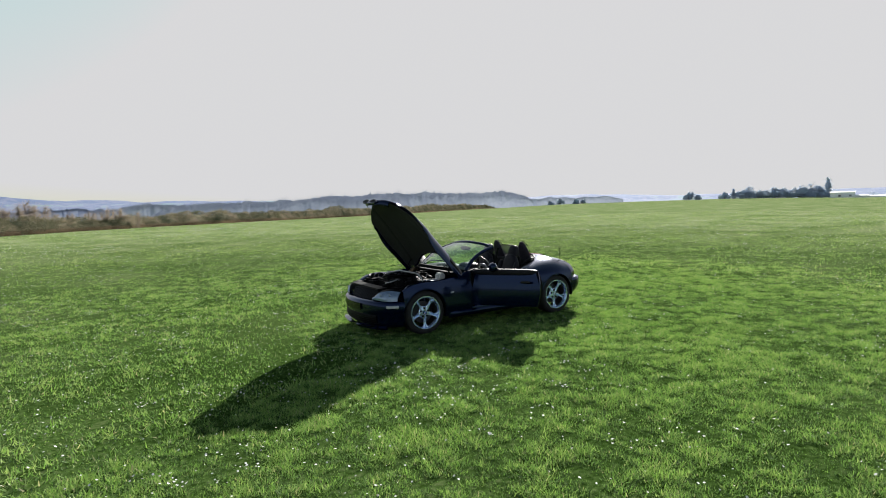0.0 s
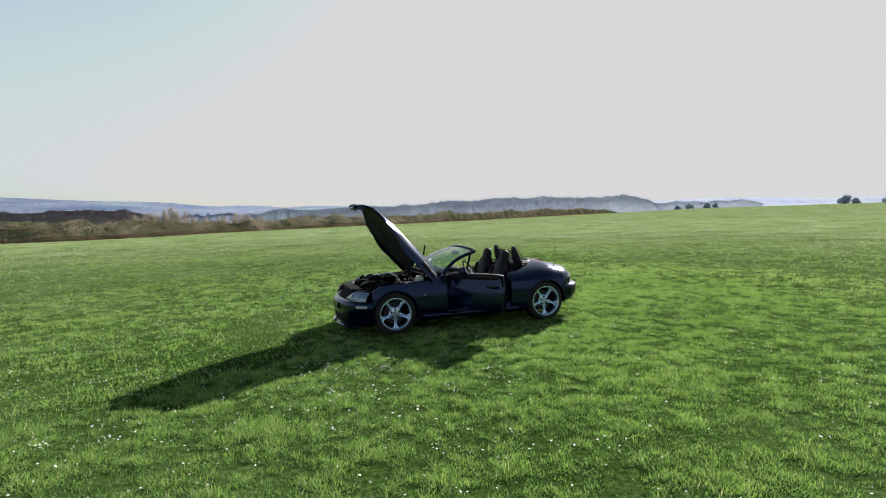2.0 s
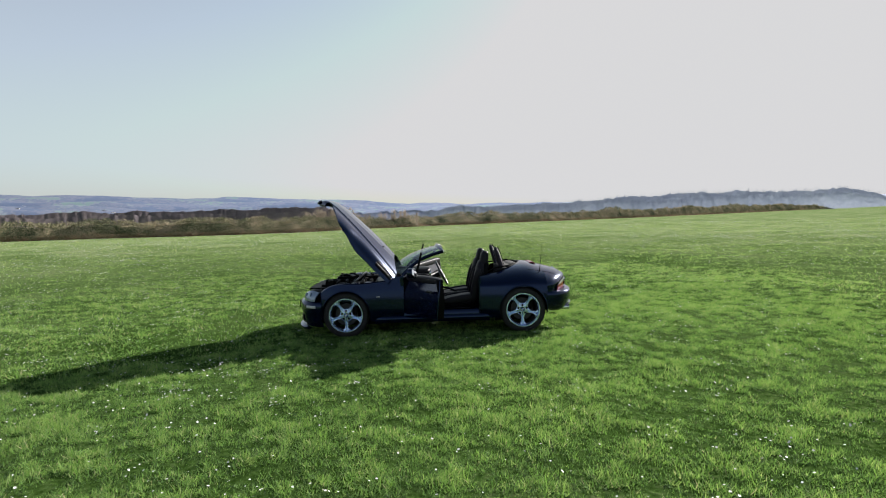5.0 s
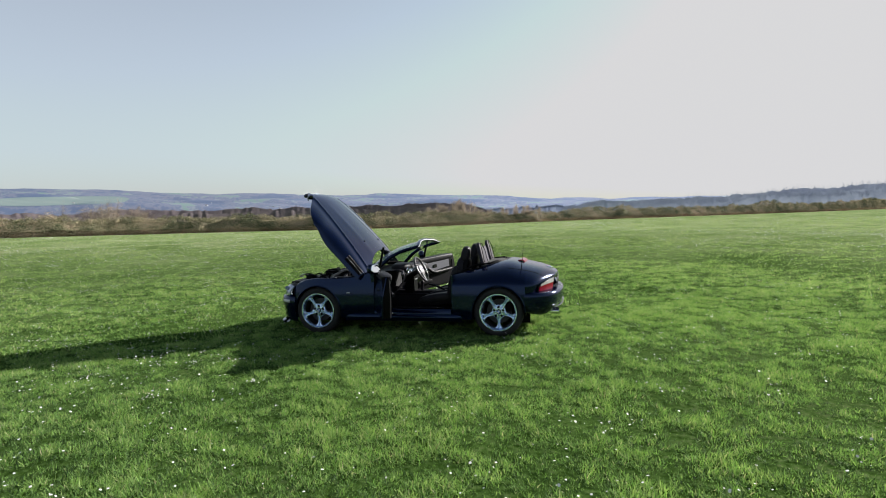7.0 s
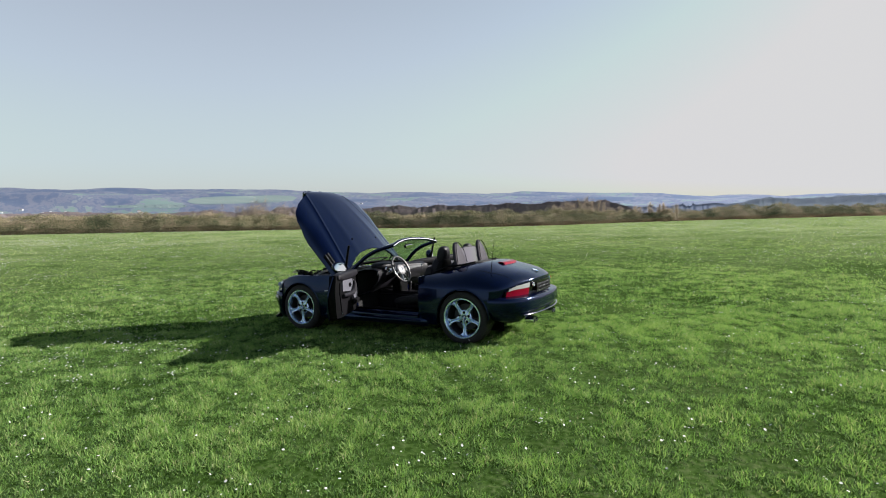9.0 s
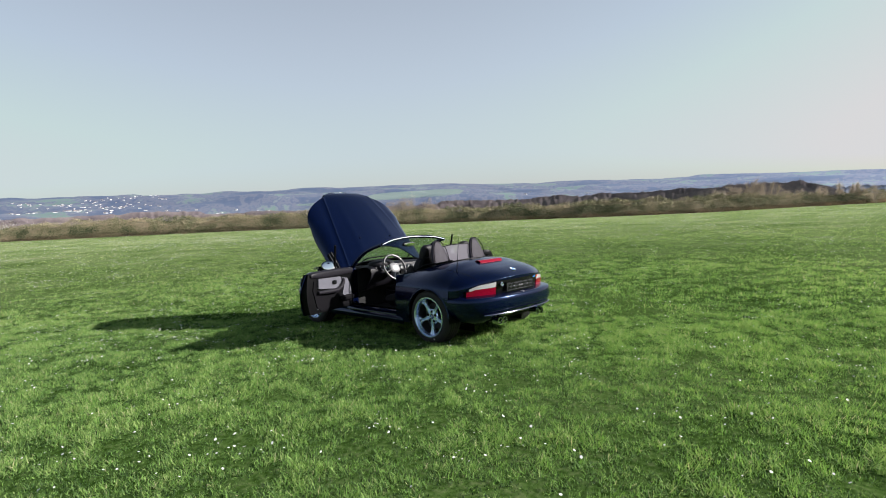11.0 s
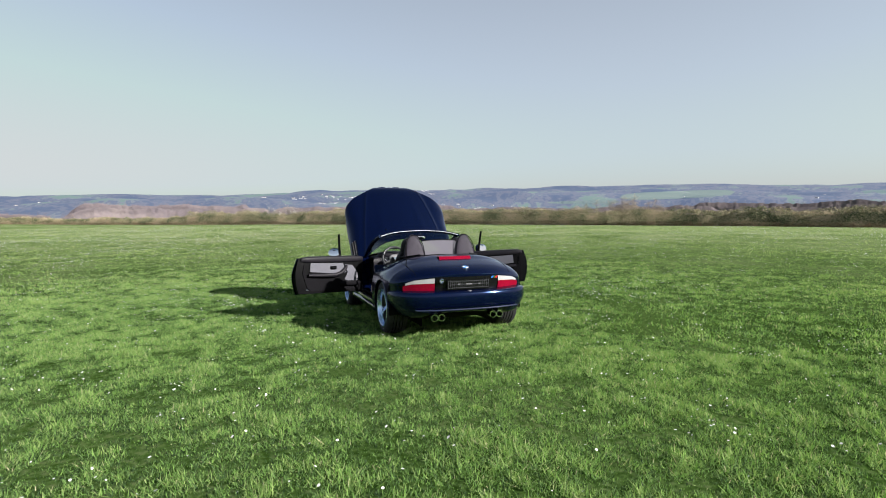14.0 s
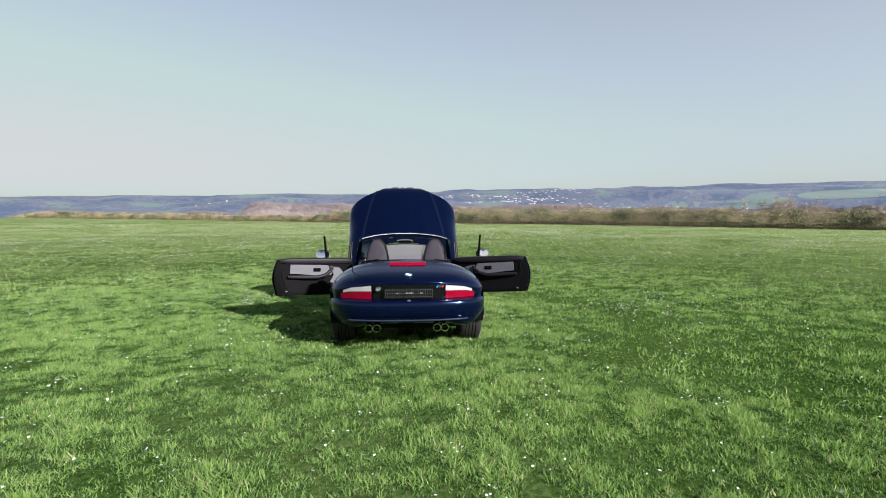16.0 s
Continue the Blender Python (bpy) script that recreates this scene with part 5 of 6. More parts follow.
part("cowl", mesh_of("cowl", *sheet(np.array([[p + np.array((-0.05, 0, -0.035)), p + np.array((-0.02, 0, 0.0)), p + np.array((0.02, 0, 0.0))] for p in base]), 0.01)), M_BLACK, screen)
for y in (-0.3, 0.3):
    a = [(-0.62, y - 0.05, 0.865), (-0.5, y - 0.05, 0.91), (-0.46, y + 0.28 if y < 0 else y - 0.3, 0.925)]
    part("wiper", mesh_of("wiper", *tube(a, 0.008, 6)), M_BLACK, screen)
inner_mirror = part("rear_view_mirror", mesh_of("rear_view_mirror", *pad((0.02, 0.0, 1.09), (0.02, 0.125, 0.032), 2.6, (0, 7, 4))), M_BLACK, screen)
part("mirror_face", mesh_of("mirror_face", *pad((0.038, 0.0, 1.088), (0.004, 0.112, 0.025), 2.6, (0, 7, 4), 8)), M_MIRROR, inner_mirror, "interior mirror glass")

# doors, built shut with the hinge at the origin, then swung open
def door(side, angle, rise):
    d = new("door")
    d.parent = car
    d.matrix_basis = pose(-0.41, side * 0.8, 0, 0, -rise, side * angle) @ Matrix.Diagonal((1.05, 1, 1, 1))
    tagged(d, "open navy door with grey and black inner trim")
    put = (lambda g: g) if side < 0 else flip
    def end(z):
        return 1.0 + 0.06 * math.sin(math.pi * min(max((z - 0.3) / 0.55, 0), 1))
    skin = np.array([[(end(z) * u, -(side_at(-0.425 + end(z) * u, z) - 0.8), z) for z in np.linspace(0.31, 0.815 - 0.015 * u, 12)] for u in np.linspace(0.0, 1, 20)])
    part("door_skin", mesh_of("door_skin", *put(sheet(skin, 0.014))), M_PAINT, d)
    core = np.array([[(end(z) * u * 0.992 + 0.004, 0.028 + (0.075 if 0.04 < u < 0.99 else 0.05), z) for z in np.linspace(0.325, 0.805, 9)] for u in np.linspace(0.0, 1, 12)])
    shell = np.concatenate([np.array([[(end(z) * 0.985, y, z) for z in np.linspace(0.325, 0.805, 9)] for y in (0.0, 0.05)]), core[::-1]])
    part("door_core", mesh_of("door_core", *put(join_geo(sheet(shell, 0.006), rbox(0.0, 0.98, -0.005, 0.09, 0.32, 0.345), rbox(0.0, 0.04, -0.0, 0.09, 0.32, 0.8)))), M_BLACK, d)
    part("top_roll", mesh_of("top_roll", *put(pad((0.5, 0.075, 0.79), (0.5, 0.06, 0.045), 4, (0, 0.8, 0)))), M_LEATHER, d, "black padded top roll")
    part("trim_insert", mesh_of("trim_insert", *put(prism([(0.3, 0.61), (0.36, 0.735), (0.86, 0.74), (0.865, 0.62), (0.6, 0.6), (0.4, 0.585)], 0.1, 0.118))), M_GREYTRIM, d, "light grey leather insert")
    part("trim_forward", mesh_of("trim_forward", *put(prism([(0.1, 0.49), (0.12, 0.6), (0.2, 0.7), (0.33, 0.72), (0.28, 0.6), (0.33, 0.5), (0.2, 0.46)], 0.098, 0.122))), M_GREYTRIM, d, "light grey leather panel")
    part("lower_trim", mesh_of("lower_trim", *put(prism([(0.08, 0.36), (0.1, 0.47), (0.35, 0.5), (0.5, 0.56), (0.93, 0.58), (0.95, 0.72), (0.97, 0.6), (0.9, 0.4), (0.82, 0.35)], 0.1, 0.112))), M_DARKTRIM, d, "dark grey lower door trim")
    part("armrest", mesh_of("armrest", *put(tube([(0.9, 0.135, 0.575), (0.7, 0.145, 0.57), (0.5, 0.15, 0.57), (0.4, 0.15, 0.6), (0.33, 0.145, 0.66), (0.3, 0.125, 0.7)], [0.02, 0.026, 0.028, 0.026, 0.022, 0.018], 10))), M_LEATHER, d)
    part("map_pocket", mesh_of("map_pocket", *put(pad((0.24, 0.13, 0.45), (0.17, 0.03, 0.035), 3.5))), M_DARKTRIM, d)
    part("inner_handle", mesh_of("inner_handle", *put(join_geo(rbox(0.46, 0.56, 0.116, 0.122, 0.645, 0.695, 0.006), tube([(0.48, 0.128, 0.668), (0.545, 0.13, 0.672)], 0.008, 6)))), M_GLOSSBLACK, d)
    part("outer_handle", mesh_of("outer_handle", *put(pad((0.86, -0.03, 0.655), (0.075, 0.014, 0.018), 3.5, n=8))), M_GLOSSBLACK, d)
    part("latch_plate", mesh_of("latch_plate", *put(rbox(1.0, 1.018, 0.02, 0.06, 0.5, 0.6, 0.004))), M_STEEL, d)
    part("edge_bolt", mesh_of("edge_bolt", *put(pad((0.9, 0.115, 0.375), (0.02, 0.006, 0.008), 3, n=6))), M_CHROME, d)
    part("window_post", mesh_of("window_post", *put(tube([(0.355, 0.03, 0.79), (0.372, 0.05, 0.9), (0.42, 0.1, 1.14)], [0.02, 0.016, 0.014], 8))), M_BLACK, d, "black window guide post")
    m = part("door_mirror", mesh_of("door_mirror", *put(join_geo(pad((0.385, -0.04, 0.875), (0.05, 0.088, 0.066), 2.5, (0, 0, 40)), tube([(0.36, 0.03, 0.81), (0.37, 0.0, 0.85)], [0.03, 0.025], 8)))), M_PAINT, d)
    part("mirror_glass", mesh_of("mirror_glass", *put(pad((0.421, -0.01, 0.875), (0.008, 0.08, 0.058), 2.4, (0, -15, 40), 10))), M_MIRROR, m, "door mirror glass")
    return d


door(-1, 64.5, 2.4)
door(1, 63, 3.9)

# aerial
part("aerial", mesh_of("aerial", *tube([(1.506, -0.612, 0.775), (1.508, -0.611, 0.8), (1.53, -0.605, 1.0), (1.554, -0.6, 1.2)], [0.012, 0.006, 0.003, 0.0025], 6)), M_BLACK, car, "thin black whip aerial")

# ---- hedge, woods and far buildings ----
def leaf_tris(c, size, g, flat=0.5):
    """Small triangles at random turns round the centres c."""
    n = len(c)
    a, b = g.normal(size=(n, 3)), g.normal(size=(n, 3))
    a[:, 2] *= flat
    a /= np.linalg.norm(a, axis=1, keepdims=True)
    b -= a * (a * b).sum(1, keepdims=True)
    b /= np.linalg.norm(b, axis=1, keepdims=True)
    s = (size * g.uniform(0.5, 1.4, n))[:, None]
    return np.stack([c - a * s - b * s * 0.4, c + a * s - b * s * 0.4, c + b * s * 0.9], 1)


def twig_tris(base, way, length, width):
    """Slim upright triangles from base along way."""
    n = len(base)
    side = np.cross(way, np.array((0.3, 0.5, 0.1)))
    side /= np.linalg.norm(side, axis=1, keepdims=True) + 1e-9
    return np.stack([base - side * width[:, None], base + side * width[:, None], base + way * length[:, None]], 1)


RING, CAP = 9, 6
BALL = []
for i in range(CAP):
    for j in range(RING):
        q = [(math.sin(math.pi * a / CAP) * math.cos(2 * math.pi * b / RING), math.sin(math.pi * a / CAP) * math.sin(2 * math.pi * b / RING), math.cos(math.pi * a / CAP)) for a, b in ((i, j), (i + 1, j), (i + 1, j + 1), (i, j + 1))]
        if i < CAP - 1:
            BALL.append((q[0], q[1], q[2]))
        if i > 0:
            BALL.append((q[0], q[2], q[3]))
BALL = np.array(BALL)


def lump(c, size, g):
    """A dense mass of fine twigs: an uneven closed shape, with its smooth normals."""
    p = g.uniform(0, 6.28, 6)
    k = 1 + 0.16 * np.sin(3 * BALL[..., 0] + 2 * BALL[..., 2] + p[0]) + 0.14 * np.sin(4 * BALL[..., 1] - 2 * BALL[..., 0] + p[1]) + 0.1 * np.sin(6 * BALL[..., 2] + 3 * BALL[..., 1] + p[2])
    nrm = BALL / np.array(size) * min(size) + np.array((0, 0, 0.35)) + 0.25 * np.sin(5 * BALL[..., [1, 2, 0]] + p[3:])
    nrm /= np.linalg.norm(nrm, axis=-1, keepdims=True)
    return np.array(c) + BALL * k[..., None] * np.array(size), nrm


def face_normals(V, soften):
    """Upward-softened normals for loose foliage."""
    up = np.cross(V[:, 1] - V[:, 0], V[:, 2] - V[:, 0])
    up /= np.linalg.norm(up, axis=1, keepdims=True) + 1e-9
    up *= np.where(up[:, 2:] < 0, -1, 1)
    up = up * (1 - soften) + np.array((0, 0, soften))
    return np.repeat((up / (np.linalg.norm(up, axis=1, keepdims=True) + 1e-9))[:, None], 3, 1)


def facing(V, own):
    """Turns the leaf triangles V towards the field, and gives each a normal between its own and the bank's."""
    c = V.mean(1)
    bank = np.stack([-c[:, 0], -c[:, 1], np.zeros(len(V))], -1)
    bank = bank / np.linalg.norm(bank, axis=1, keepdims=True) * 0.25 + np.array((0, 0, 0.95))
    n = np.cross(V[:, 1] - V[:, 0], V[:, 2] - V[:, 0])
    n /= np.linalg.norm(n, axis=1, keepdims=True) + 1e-12
    back = (n * (bank - np.array((0, 0, 0.8)))).sum(1) < 0
    V, n = V.copy(), np.where(back[:, None], -n, n)
    V[back] = V[back][:, ::-1]
    n = n * own + bank * (1 - own)
    n /= np.linalg.norm(n, axis=1, keepdims=True)
    return V, np.repeat(n[:, None], 3, 1)


HEDGE = along([(-128, -110, 0), (-100, -65, 0), (-80, -22, 0), (-61, 1, 0), (-46, 17, 0), (-36, 27, 0), (-31, 33.5, 0), (-18, 42, 0), (-4, 55, 0), (12, 69, 0), (43, 96, 0), (90, 138, 0), (128, 168, 0)], 400)
g = np.random.default_rng(11)
heading = np.gradient(HEDGE, axis=0)
heading /= np.linalg.norm(heading, axis=1, keepdims=True)
outward = np.stack([-heading[:, 1], heading[:, 0], np.zeros(400)], -1)
outward *= np.sign((outward * HEDGE).sum(1, keepdims=True))
SEG = np.linalg.norm(HEDGE[1] - HEDGE[0])


def hedge_top(s, o):
    """Height of the bank s metres along the hedge and o metres behind its front."""
    body = 0.98 + 0.24 * relief(s, o * 1.5, 1.7, 1) + 0.2 * relief(s, o * 2, 0.6, 3) + 0.22 * relief(s, s * 0, 9.0, 4)
    return body * np.clip(1 - np.clip((0.9 - o) / 1.0, 0, 1) ** 2.2, 0, 1) * 1.28


leaves, stems, twigs, core = [], [], [], []
for i in range(0, 400):
    d = np.hypot(HEDGE[i][0], HEDGE[i][1])
    near = 75 / max(d, 45)
    tall = (1.0 if d < 90 else 1.15) * (0.62 if HEDGE[i][0] < -70 else 1.0)
    n = int(850 * near)
    s0, o = i * SEG + g.uniform(-0.5, 0.5, n) * SEG, g.uniform(0, 1, n) ** 1.3 * 2.8 - 0.05
    top = hedge_top(s0, o) * tall
    p = HEDGE[i] + heading[i] * (s0 - i * SEG)[:, None] + outward[i] * (o + g.normal(0, 0.08, n))[:, None]
    p[:, 2] = ground_height(p[:, 0], p[:, 1]) + top * np.where(g.random(n) < 0.6, g.uniform(0.86, 1.05, n), g.uniform(0.1, 0.95, n))
    leaves.append(leaf_tris(p, np.full(n, 0.05 * max(1, d / 60)), g, 0.9))
    o = np.linspace(0.1, 2.9, 9)
    base = HEDGE[i] + outward[i] * o[:, None]
    base[:, 2] = ground_height(base[:, 0], base[:, 1]) - 0.05 + hedge_top(i * SEG + 0 * o, o) * tall * np.where(o > 2.8, 0, 0.78)
    core.append(base)
    n = int(90 * near)
    b = HEDGE[i] + heading[i] * g.uniform(-0.6, 0.6, (n, 1)) + outward[i] * g.uniform(-0.25, 0.5, (n, 1))
    b[:, 2] = ground_height(b[:, 0], b[:, 1])
    w = g.normal(0, 0.4, (n, 3)) + np.array((0, 0, 1.0))
    stems.append(twig_tris(b, w / np.linalg.norm(w, axis=1, keepdims=True), g.uniform(0.12, 0.55, n), np.full(n, 0.016 * max(1, d / 60))))
    n = int(8 * near)
    b = HEDGE[i] + heading[i] * g.uniform(-0.6, 0.6, (n, 1)) + outward[i] * g.uniform(0.6, 2.4, (n, 1))
    b[:, 2] = ground_height(b[:, 0], b[:, 1]) + g.uniform(0.8, 1.1, n)
    w = g.normal(0, 0.6, (n, 3)) + np.array((0, 0, 1.0))
    twigs.append(twig_tris(b, w / np.linalg.norm(w, axis=1, keepdims=True), g.uniform(0.25, 0.65, n), np.full(n, 0.009 * max(1, d / 60))))
leaves, bent = facing(np.concatenate(leaves), 0.6)
hedge = triangles("bramble_hedge", leaves, M_HEDGE, "tangled olive and tan bramble hedge along the field edge", "hedge", normals=bent)
inner = new("hedge_core", smooth(grid_mesh("hedge_core", np.array(core))))
inner.data.materials.append(M_HEDGE)
inner.parent = hedge
triangles("dry_grass", np.concatenate(stems), M_DRY, "dry reddish brown stems at the foot of the hedge", "dry grass", soften=0.6)
triangles("hedge_twigs", np.concatenate(twigs), M_TWIG, "bare twigs sticking out of the hedge", "twigs")


def bare_shrub(azd, d, height, spread, m, label, seed, blossom=False):
    """A leafless bush: limbs that fork into twigs."""
    q = np.random.default_rng(seed)
    x, y = d * math.cos(radians(azd)), d * math.sin(radians(azd))
    z = float(ground_height(np.array(x), np.array(y)))
    shrub = new("shrub")
    shrub.location = (x, y, z)
    tagged(shrub, label, "shrub")
    limbs = []
    ends = []
    for i in range(16):
        w = q.normal(0, 0.4, 3) + np.array((0, 0, 1.0))
        w /= np.linalg.norm(w)
        b = q.normal(0, spread * 0.3, 3) * np.array((1, 1, 0))
        tip = b + w * height * q.uniform(0.6, 0.95)
        mid = (b + tip) / 2 + q.normal(0, 0.12, 3)
        limbs.append(tube([b, mid, tip], [0.035, 0.02, 0.008], 5))
        ends += [b + (tip - b) * t for t in np.linspace(0.25, 1, 9)]
    part("limb", mesh_of("limb", *join_geo(*limbs)), m, shrub)
    e = np.repeat(np.array(ends), 34, 0)
    w = q.normal(0, 0.75, e.shape) + np.array((0, 0, 0.35))
    w /= np.linalg.norm(w, axis=1, keepdims=True)
    V = twig_tris(e, w, q.uniform(0.3, 0.95, len(e)) * height / 3, np.full(len(e), 0.0075))
    crown = triangles("crown", V, m, "", "", soften=0.7)
    crown.parent = shrub
    if blossom:
        c = leaf_tris(e[::4] + w[::4] * q.uniform(0.2, 0.8, (len(e[::4]), 1)), np.full(len(e[::4]), 0.07), q)
        f = triangles("blossom", c, M_BLOSSOM, "", "")
        f.parent = shrub
    return shrub


for azd, d, h, w, blossom in ((135.5, 50, 2.6, 3.4, 0), (138, 50, 3.4, 3.6, 0), (140.5, 51, 3.3, 3.6, 0), (143, 50, 2.7, 3.2, 0), (151, 54, 2.3, 3.4, 0), (158, 57, 2.1, 3.2, 0), (101, 54, 3.0, 2.6, 0), (104, 53, 2.4, 2.4, 0), (94, 57, 2.2, 3.0, 0), (98, 56, 2.0, 2.0, 0), (178, 71, 3.6, 3.5, 1), (175.3, 72, 3.4, 3.0, 1), (172, 72, 3.6, 4.0, 0), (168, 66, 3.2, 3.4, 0), (118, 50, 1.8, 2.0, 0)):
    bare_shrub(azd, d, h, w, M_BLOSSOMTWIG if blossom else M_PALETWIG, "leafless shrub with pale white blossom behind the hedge" if blossom else "leafless pale brown shrub standing in the hedge", int(azd * 10), bool(blossom))

def wood_belt(az0, az1, d, low, high, material, label, seed):
    """A solid belt of leafless trees: rounded crowns side by side, tops between two angles above the horizon, frayed by twigs."""
    q = np.random.default_rng(seed)
    step = 0.45
    n = int(radians(az1 - az0) * d / step)
    a = np.linspace(radians(az0), radians(az1), n)
    run = np.arange(n) * step + seed * 37.0
    crown = 0.5 + 0.28 * relief(run, run * 0, 9.0, 1) + 0.22 * relief(run, run * 0 + 3, 4.0, 2) + 0.12 * relief(run, run * 0 + 7, 1.3, 3)
    taper = np.clip(np.minimum(np.arange(n), np.arange(n)[::-1]) / (0.12 * n), 0, 1) ** 0.6
    x, y = d * np.cos(a), d * np.sin(a)
    foot = (ground_height(x, y) if d < 460 else np.full(n, -14.0)) - 1.0
    top = np.tan(np.radians(low + (high - low) * np.clip(crown, 0, 1))) * d + 1.5
    tall = np.maximum((top - foot) * (0.5 + 0.5 * taper), 2.0)
    rows = []
    for v in np.linspace(0, 1, 15):
        bulge = 0.16 * tall * math.sin(math.pi * min(v * 0.9 + 0.1, 1)) * (0.85 + 0.25 * relief(run, run * 0 + v * tall / 3, 3.0, 4)) - 0.1 * tall * v ** 4
        r = d - bulge - 0.3 * relief(run, v * tall + 0 * run, 0.9, 2)
        rows.append(np.stack([r * np.cos(a), r * np.sin(a), foot + tall * v], -1))
    belt = new("woods", smooth(grid_mesh("woods", np.stack(rows))))
    belt.data.materials.append(material)
    tagged(belt, label, "woods", kind="stuff")
    k = q.integers(0, n, n * 11)
    base = np.stack([x[k], y[k], foot[k] + tall[k] * q.uniform(0.9, 0.99, len(k))], -1) + q.normal(0, 0.3, (len(k), 3))
    way = q.normal(0, 0.35, (len(k), 3)) + np.array((0, 0, 1.0))
    fray, bent = facing(twig_tris(base, way / np.linalg.norm(way, axis=1, keepdims=True), tall[k] * q.uniform(0.03, 0.1, len(k)), np.full(len(k), d / 6500)), 0.3)
    twigs_on = triangles("twigs", fray, material, "", "", normals=bent)
    twigs_on.parent = belt


BROWN, HAZY = "belt of bare brown winter trees beyond the hedge", "distant belt of bare trees, grey-blue haze in its colour"
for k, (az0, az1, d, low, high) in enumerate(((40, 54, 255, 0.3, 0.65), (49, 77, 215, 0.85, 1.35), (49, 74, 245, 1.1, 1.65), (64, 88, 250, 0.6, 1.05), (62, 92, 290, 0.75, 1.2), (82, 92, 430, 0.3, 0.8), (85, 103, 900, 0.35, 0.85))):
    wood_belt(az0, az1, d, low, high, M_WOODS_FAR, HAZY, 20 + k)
for k, (az0, az1, d, low, high) in enumerate(((97, 136, 190, 0.75, 1.25), (96, 140, 260, 1.1, 1.6), (132, 160, 170, 0.75, 1.25), (130, 162, 240, 1.0, 1.5), (155, 178, 140, 0.9, 1.5), (156, 180, 175, 1.3, 1.9), (176, 197, 150, 1.1, 1.9), (178, 196, 190, 1.5, 2.1), (194, 214, 230, 0.5, 1.0))):
    wood_belt(az0, az1, d, low, high, M_WOODS, BROWN, 40 + k)


def evergreen(azd, d, height, cone, seed):
    """A tree with haze in its leaf colour: tapered trunk, limbs and a crown of small leaf clumps."""
    q = np.random.default_rng(seed)
    x, y = d * math.cos(radians(azd)), d * math.sin(radians(azd))
    tree = new("tree")
    tree.location = (x, y, float(ground_height(np.array(x), np.array(y))))
    tagged(tree, "conifer at the far field edge, blue-grey haze in its colour" if cone else "rounded bush at the far field edge, blue-grey haze in its colour", "tree", "trees at the field edge")
    limbs = [tube([(0, 0, 0), (0.05, 0.1, height * 0.5), (0, 0, height * 0.9)], [0.22, 0.15, 0.04], 6)]
    cs = []
    for i in range(60):
        t = q.uniform(0.03, 0.97)
        wide = height * (0.34 * (1 - t) + 0.03 if cone else 0.75 * math.sqrt(max(1 - t * t, 0.02)))
        a = q.uniform(0, 6.283)
        rr = wide * q.uniform(0.4, 1.0)
        c = np.array((rr * math.cos(a), rr * math.sin(a), height * t))
        limbs.append(tube([(0, 0, height * t * 0.8), tuple(c)], [0.05, 0.015], 4))
        cs.append(c + q.normal(0, height * 0.05, (26, 3)))
    part("trunk", mesh_of("trunk", *join_geo(*limbs)), M_TWIG, tree)
    c = np.concatenate(cs)
    L = [leaf_tris(c, np.full(len(c), 0.15), q)]
    for t in ((0.15, 0.4, 0.65, 0.85) if cone else (0.3, 0.35, 0.4, 0.55)):
        wide = height * (0.22 * (1 - t) + 0.03 if cone else 0.34)
        body, _ = lump((0 if cone else q.normal(0, 0.25 * height), 0 if cone else q.normal(0, 0.25 * height), height * t), (wide, wide, height * (0.15 if cone else 0.3)), q)
        L.append(body)
    L, B = facing(np.concatenate(L) + np.array(tree.location), 0.3)
    crown = triangles("crown", L - np.array(tree.location), M_EVERGREEN, "", "", normals=B)
    crown.parent = tree


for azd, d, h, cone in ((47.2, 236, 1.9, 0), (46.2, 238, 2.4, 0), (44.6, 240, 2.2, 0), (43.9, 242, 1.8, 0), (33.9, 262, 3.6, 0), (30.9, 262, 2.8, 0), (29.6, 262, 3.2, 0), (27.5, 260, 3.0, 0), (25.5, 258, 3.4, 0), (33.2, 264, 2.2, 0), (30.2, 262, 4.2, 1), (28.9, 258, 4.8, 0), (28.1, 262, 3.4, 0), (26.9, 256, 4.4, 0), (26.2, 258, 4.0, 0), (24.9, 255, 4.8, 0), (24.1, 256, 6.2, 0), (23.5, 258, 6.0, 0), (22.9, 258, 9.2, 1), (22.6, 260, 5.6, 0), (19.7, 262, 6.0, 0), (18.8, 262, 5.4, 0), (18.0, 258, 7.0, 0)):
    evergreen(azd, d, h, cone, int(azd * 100))


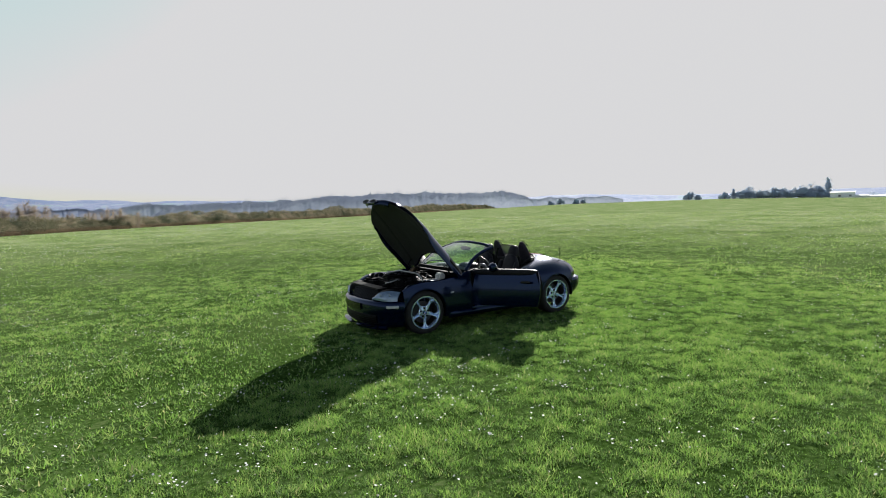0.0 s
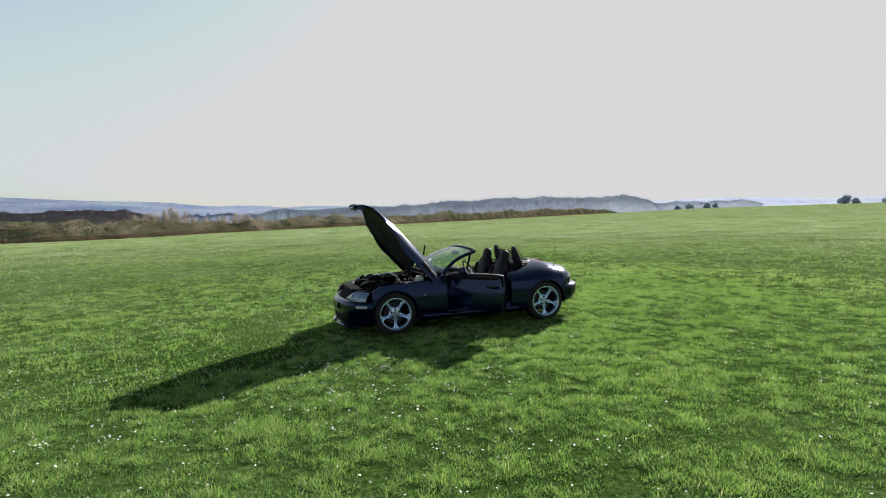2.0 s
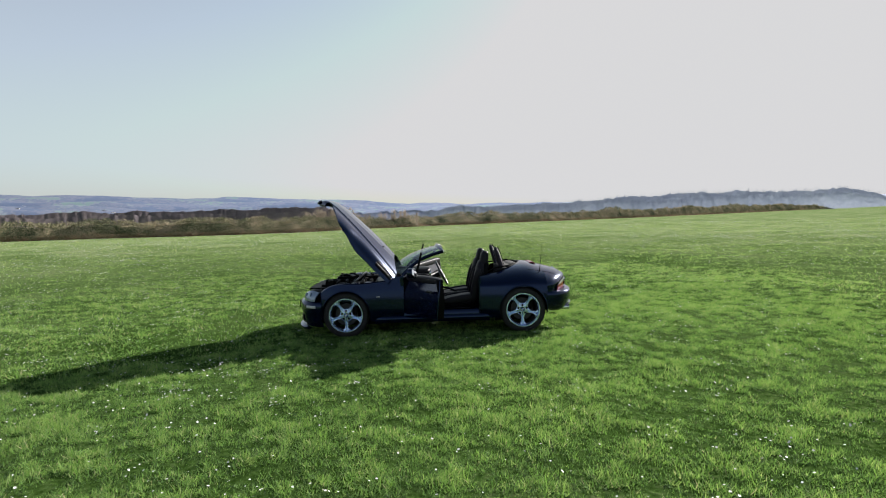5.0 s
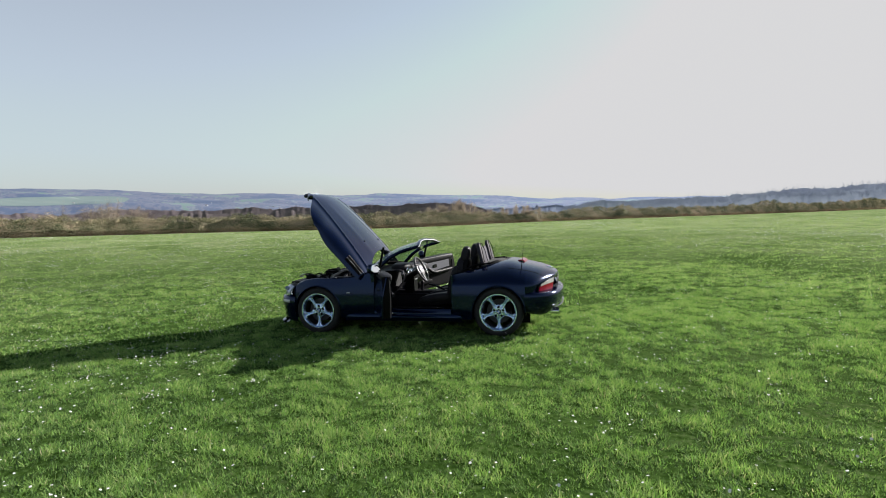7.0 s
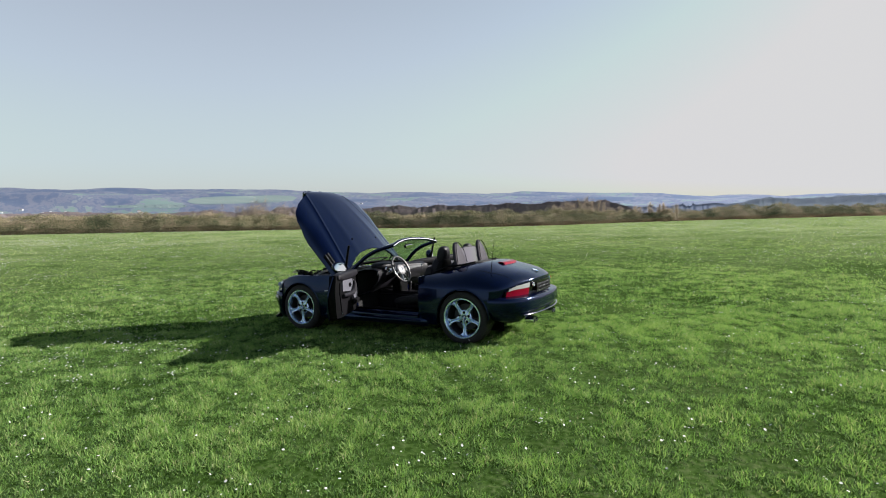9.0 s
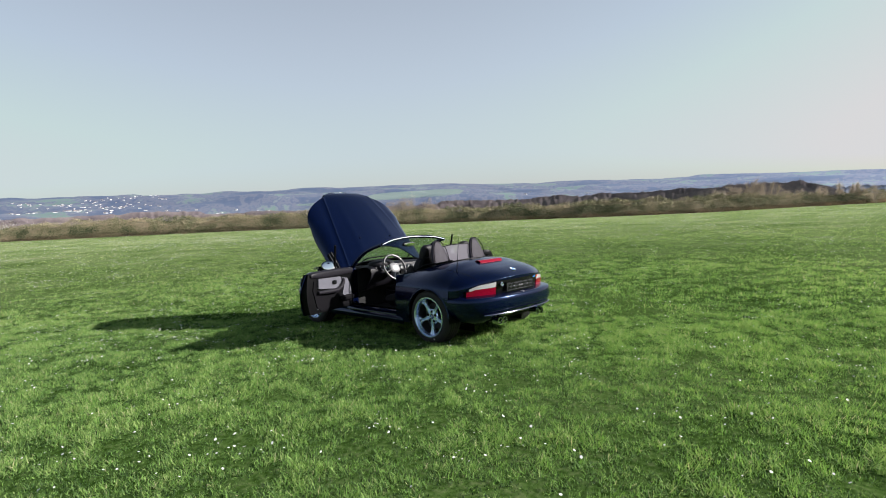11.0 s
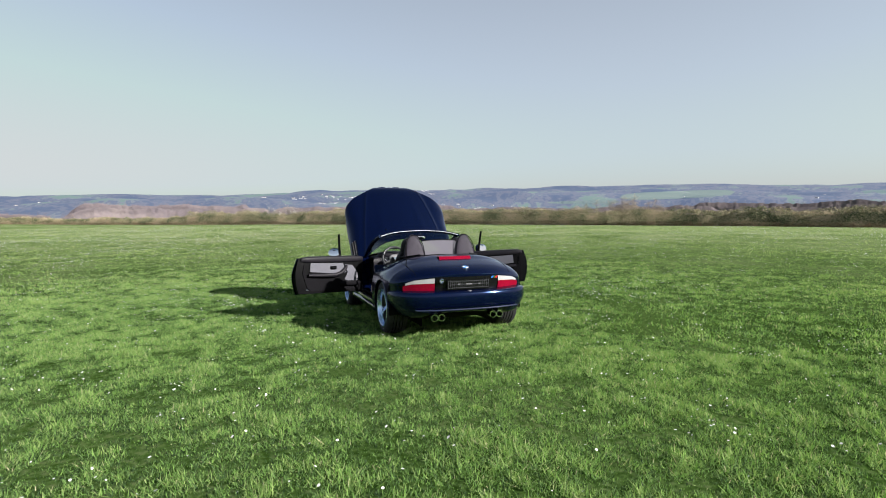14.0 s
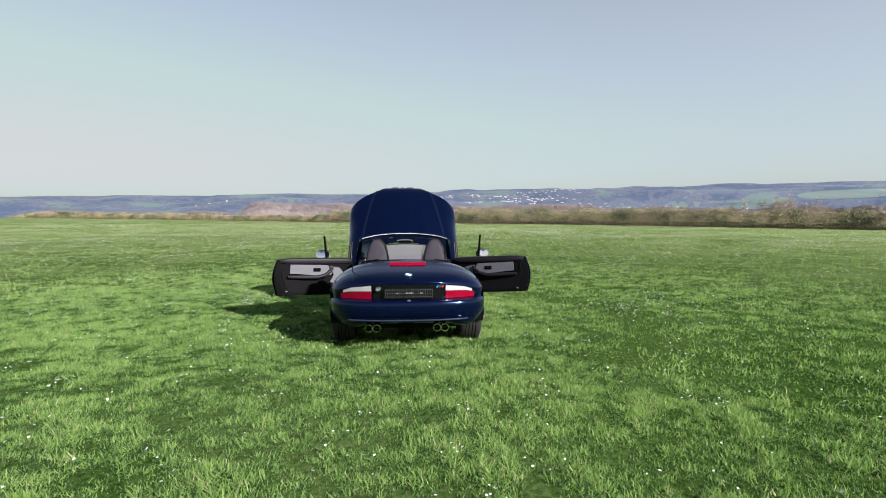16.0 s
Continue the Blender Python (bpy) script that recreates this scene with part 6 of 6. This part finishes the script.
def white_building(azd, d, length, height):
    x, y = d * math.cos(radians(azd)), d * math.sin(radians(azd))
    b = new("white_building")
    b.matrix_basis = pose(x, y, float(ground_height(np.array(x), np.array(y))), 0, 0, azd + 90)
    tagged(b, "low white building at the far field edge", "building", "white buildings")
    part("wall", mesh_of("wall", *rbox(-length / 2, length / 2, -2, 2, -0.3, height * 0.8, 0.03, 1)), M_WHITEWALL, b)
    l, e = length / 2 + 0.2, height * 0.8
    part("roof", mesh_of("roof", [(-l, -2.3, e), (l, -2.3, e), (l, 2.3, e), (-l, 2.3, e), (-l, 0, e + 0.4), (l, 0, e + 0.4)], [(0, 1, 5, 4), (2, 3, 4, 5), (1, 2, 5), (3, 0, 4), (0, 3, 2, 1)], True), M_WHITEWALL, b)
    for i in range(2):
        part("window", mesh_of("window", *rbox(-length / 2 + 1 + i * 3.0, -length / 2 + 1.7 + i * 3.0, -2.04, 2.04, height * 0.15, height * 0.4, 0.02, 1)), M_ROOF, b)


for azd, length, h in ((21.7, 7, 2.2), (20.7, 6, 1.6), (19.6, 8, 2.0), (18.4, 8, 1.7)):
    white_building(azd, 232, length, h)


def hill_height(x, y):
    d, a = math.hypot(x, y), math.degrees(math.atan2(y, x))
    i = min(int(np.searchsorted(dist, d)), len(dist) - 1)
    j = int(round((a % 360) / 0.25)) % len(az)
    t = (d - dist[i - 1]) / (dist[i] - dist[i - 1])
    return float(HZ[i - 1, j] * (1 - t) + HZ[i, j] * t)


def house(roof):
    h = new("house")
    part("wall", mesh_of("wall", *rbox(-5, 5, -4, 4, -3, 5.5, 0.05, 1)), M_HOUSE, h)
    part("roof", mesh_of("roof", [(-5.4, -4.5, 5.3), (5.4, -4.5, 5.3), (5.4, 4.5, 5.3), (-5.4, 4.5, 5.3), (-5.4, 0, 9), (5.4, 0, 9)], [(0, 1, 5, 4), (2, 3, 4, 5), (1, 2, 5), (3, 0, 4), (0, 3, 2, 1)], True), roof, h)
    for x in (-3, 0, 3):
        part("window", mesh_of("window", *rbox(x - 0.6, x + 0.6, -4.05, 4.05, 2.2, 3.8, 0.02, 1)), M_GLOSSBLACK, h)
    return tagged(h, "pale rendered house in the distant town", "house", "houses of the distant town")


models = [house(M_ROOF), house(M_TILE)]
placed = 0
for az0, az1, d0, d1, count in ((161, 179, 1250, 1950, 230), (146, 162, 1030, 1250, 90), (176, 200, 1500, 1900, 14), (118, 140, 1200, 1600, 6)):
    for i in range(count):
        a, d = radians(g.uniform(az0, az1)), g.uniform(d0, d1)
        x, y = d * math.cos(a), d * math.sin(a)
        m = pose(x, y, hill_height(x, y), 0, 0, math.degrees(a) + 90 + g.uniform(-35, 35)) @ Matrix.Diagonal((*(g.uniform(0.4, 0.95), 0.7, g.uniform(0.4, 0.65)), 1))
        if placed < 2:
            models[placed].matrix_basis = m
        else:
            copy_thing(models[int(g.random() < 0.35)], m)
        placed += 1
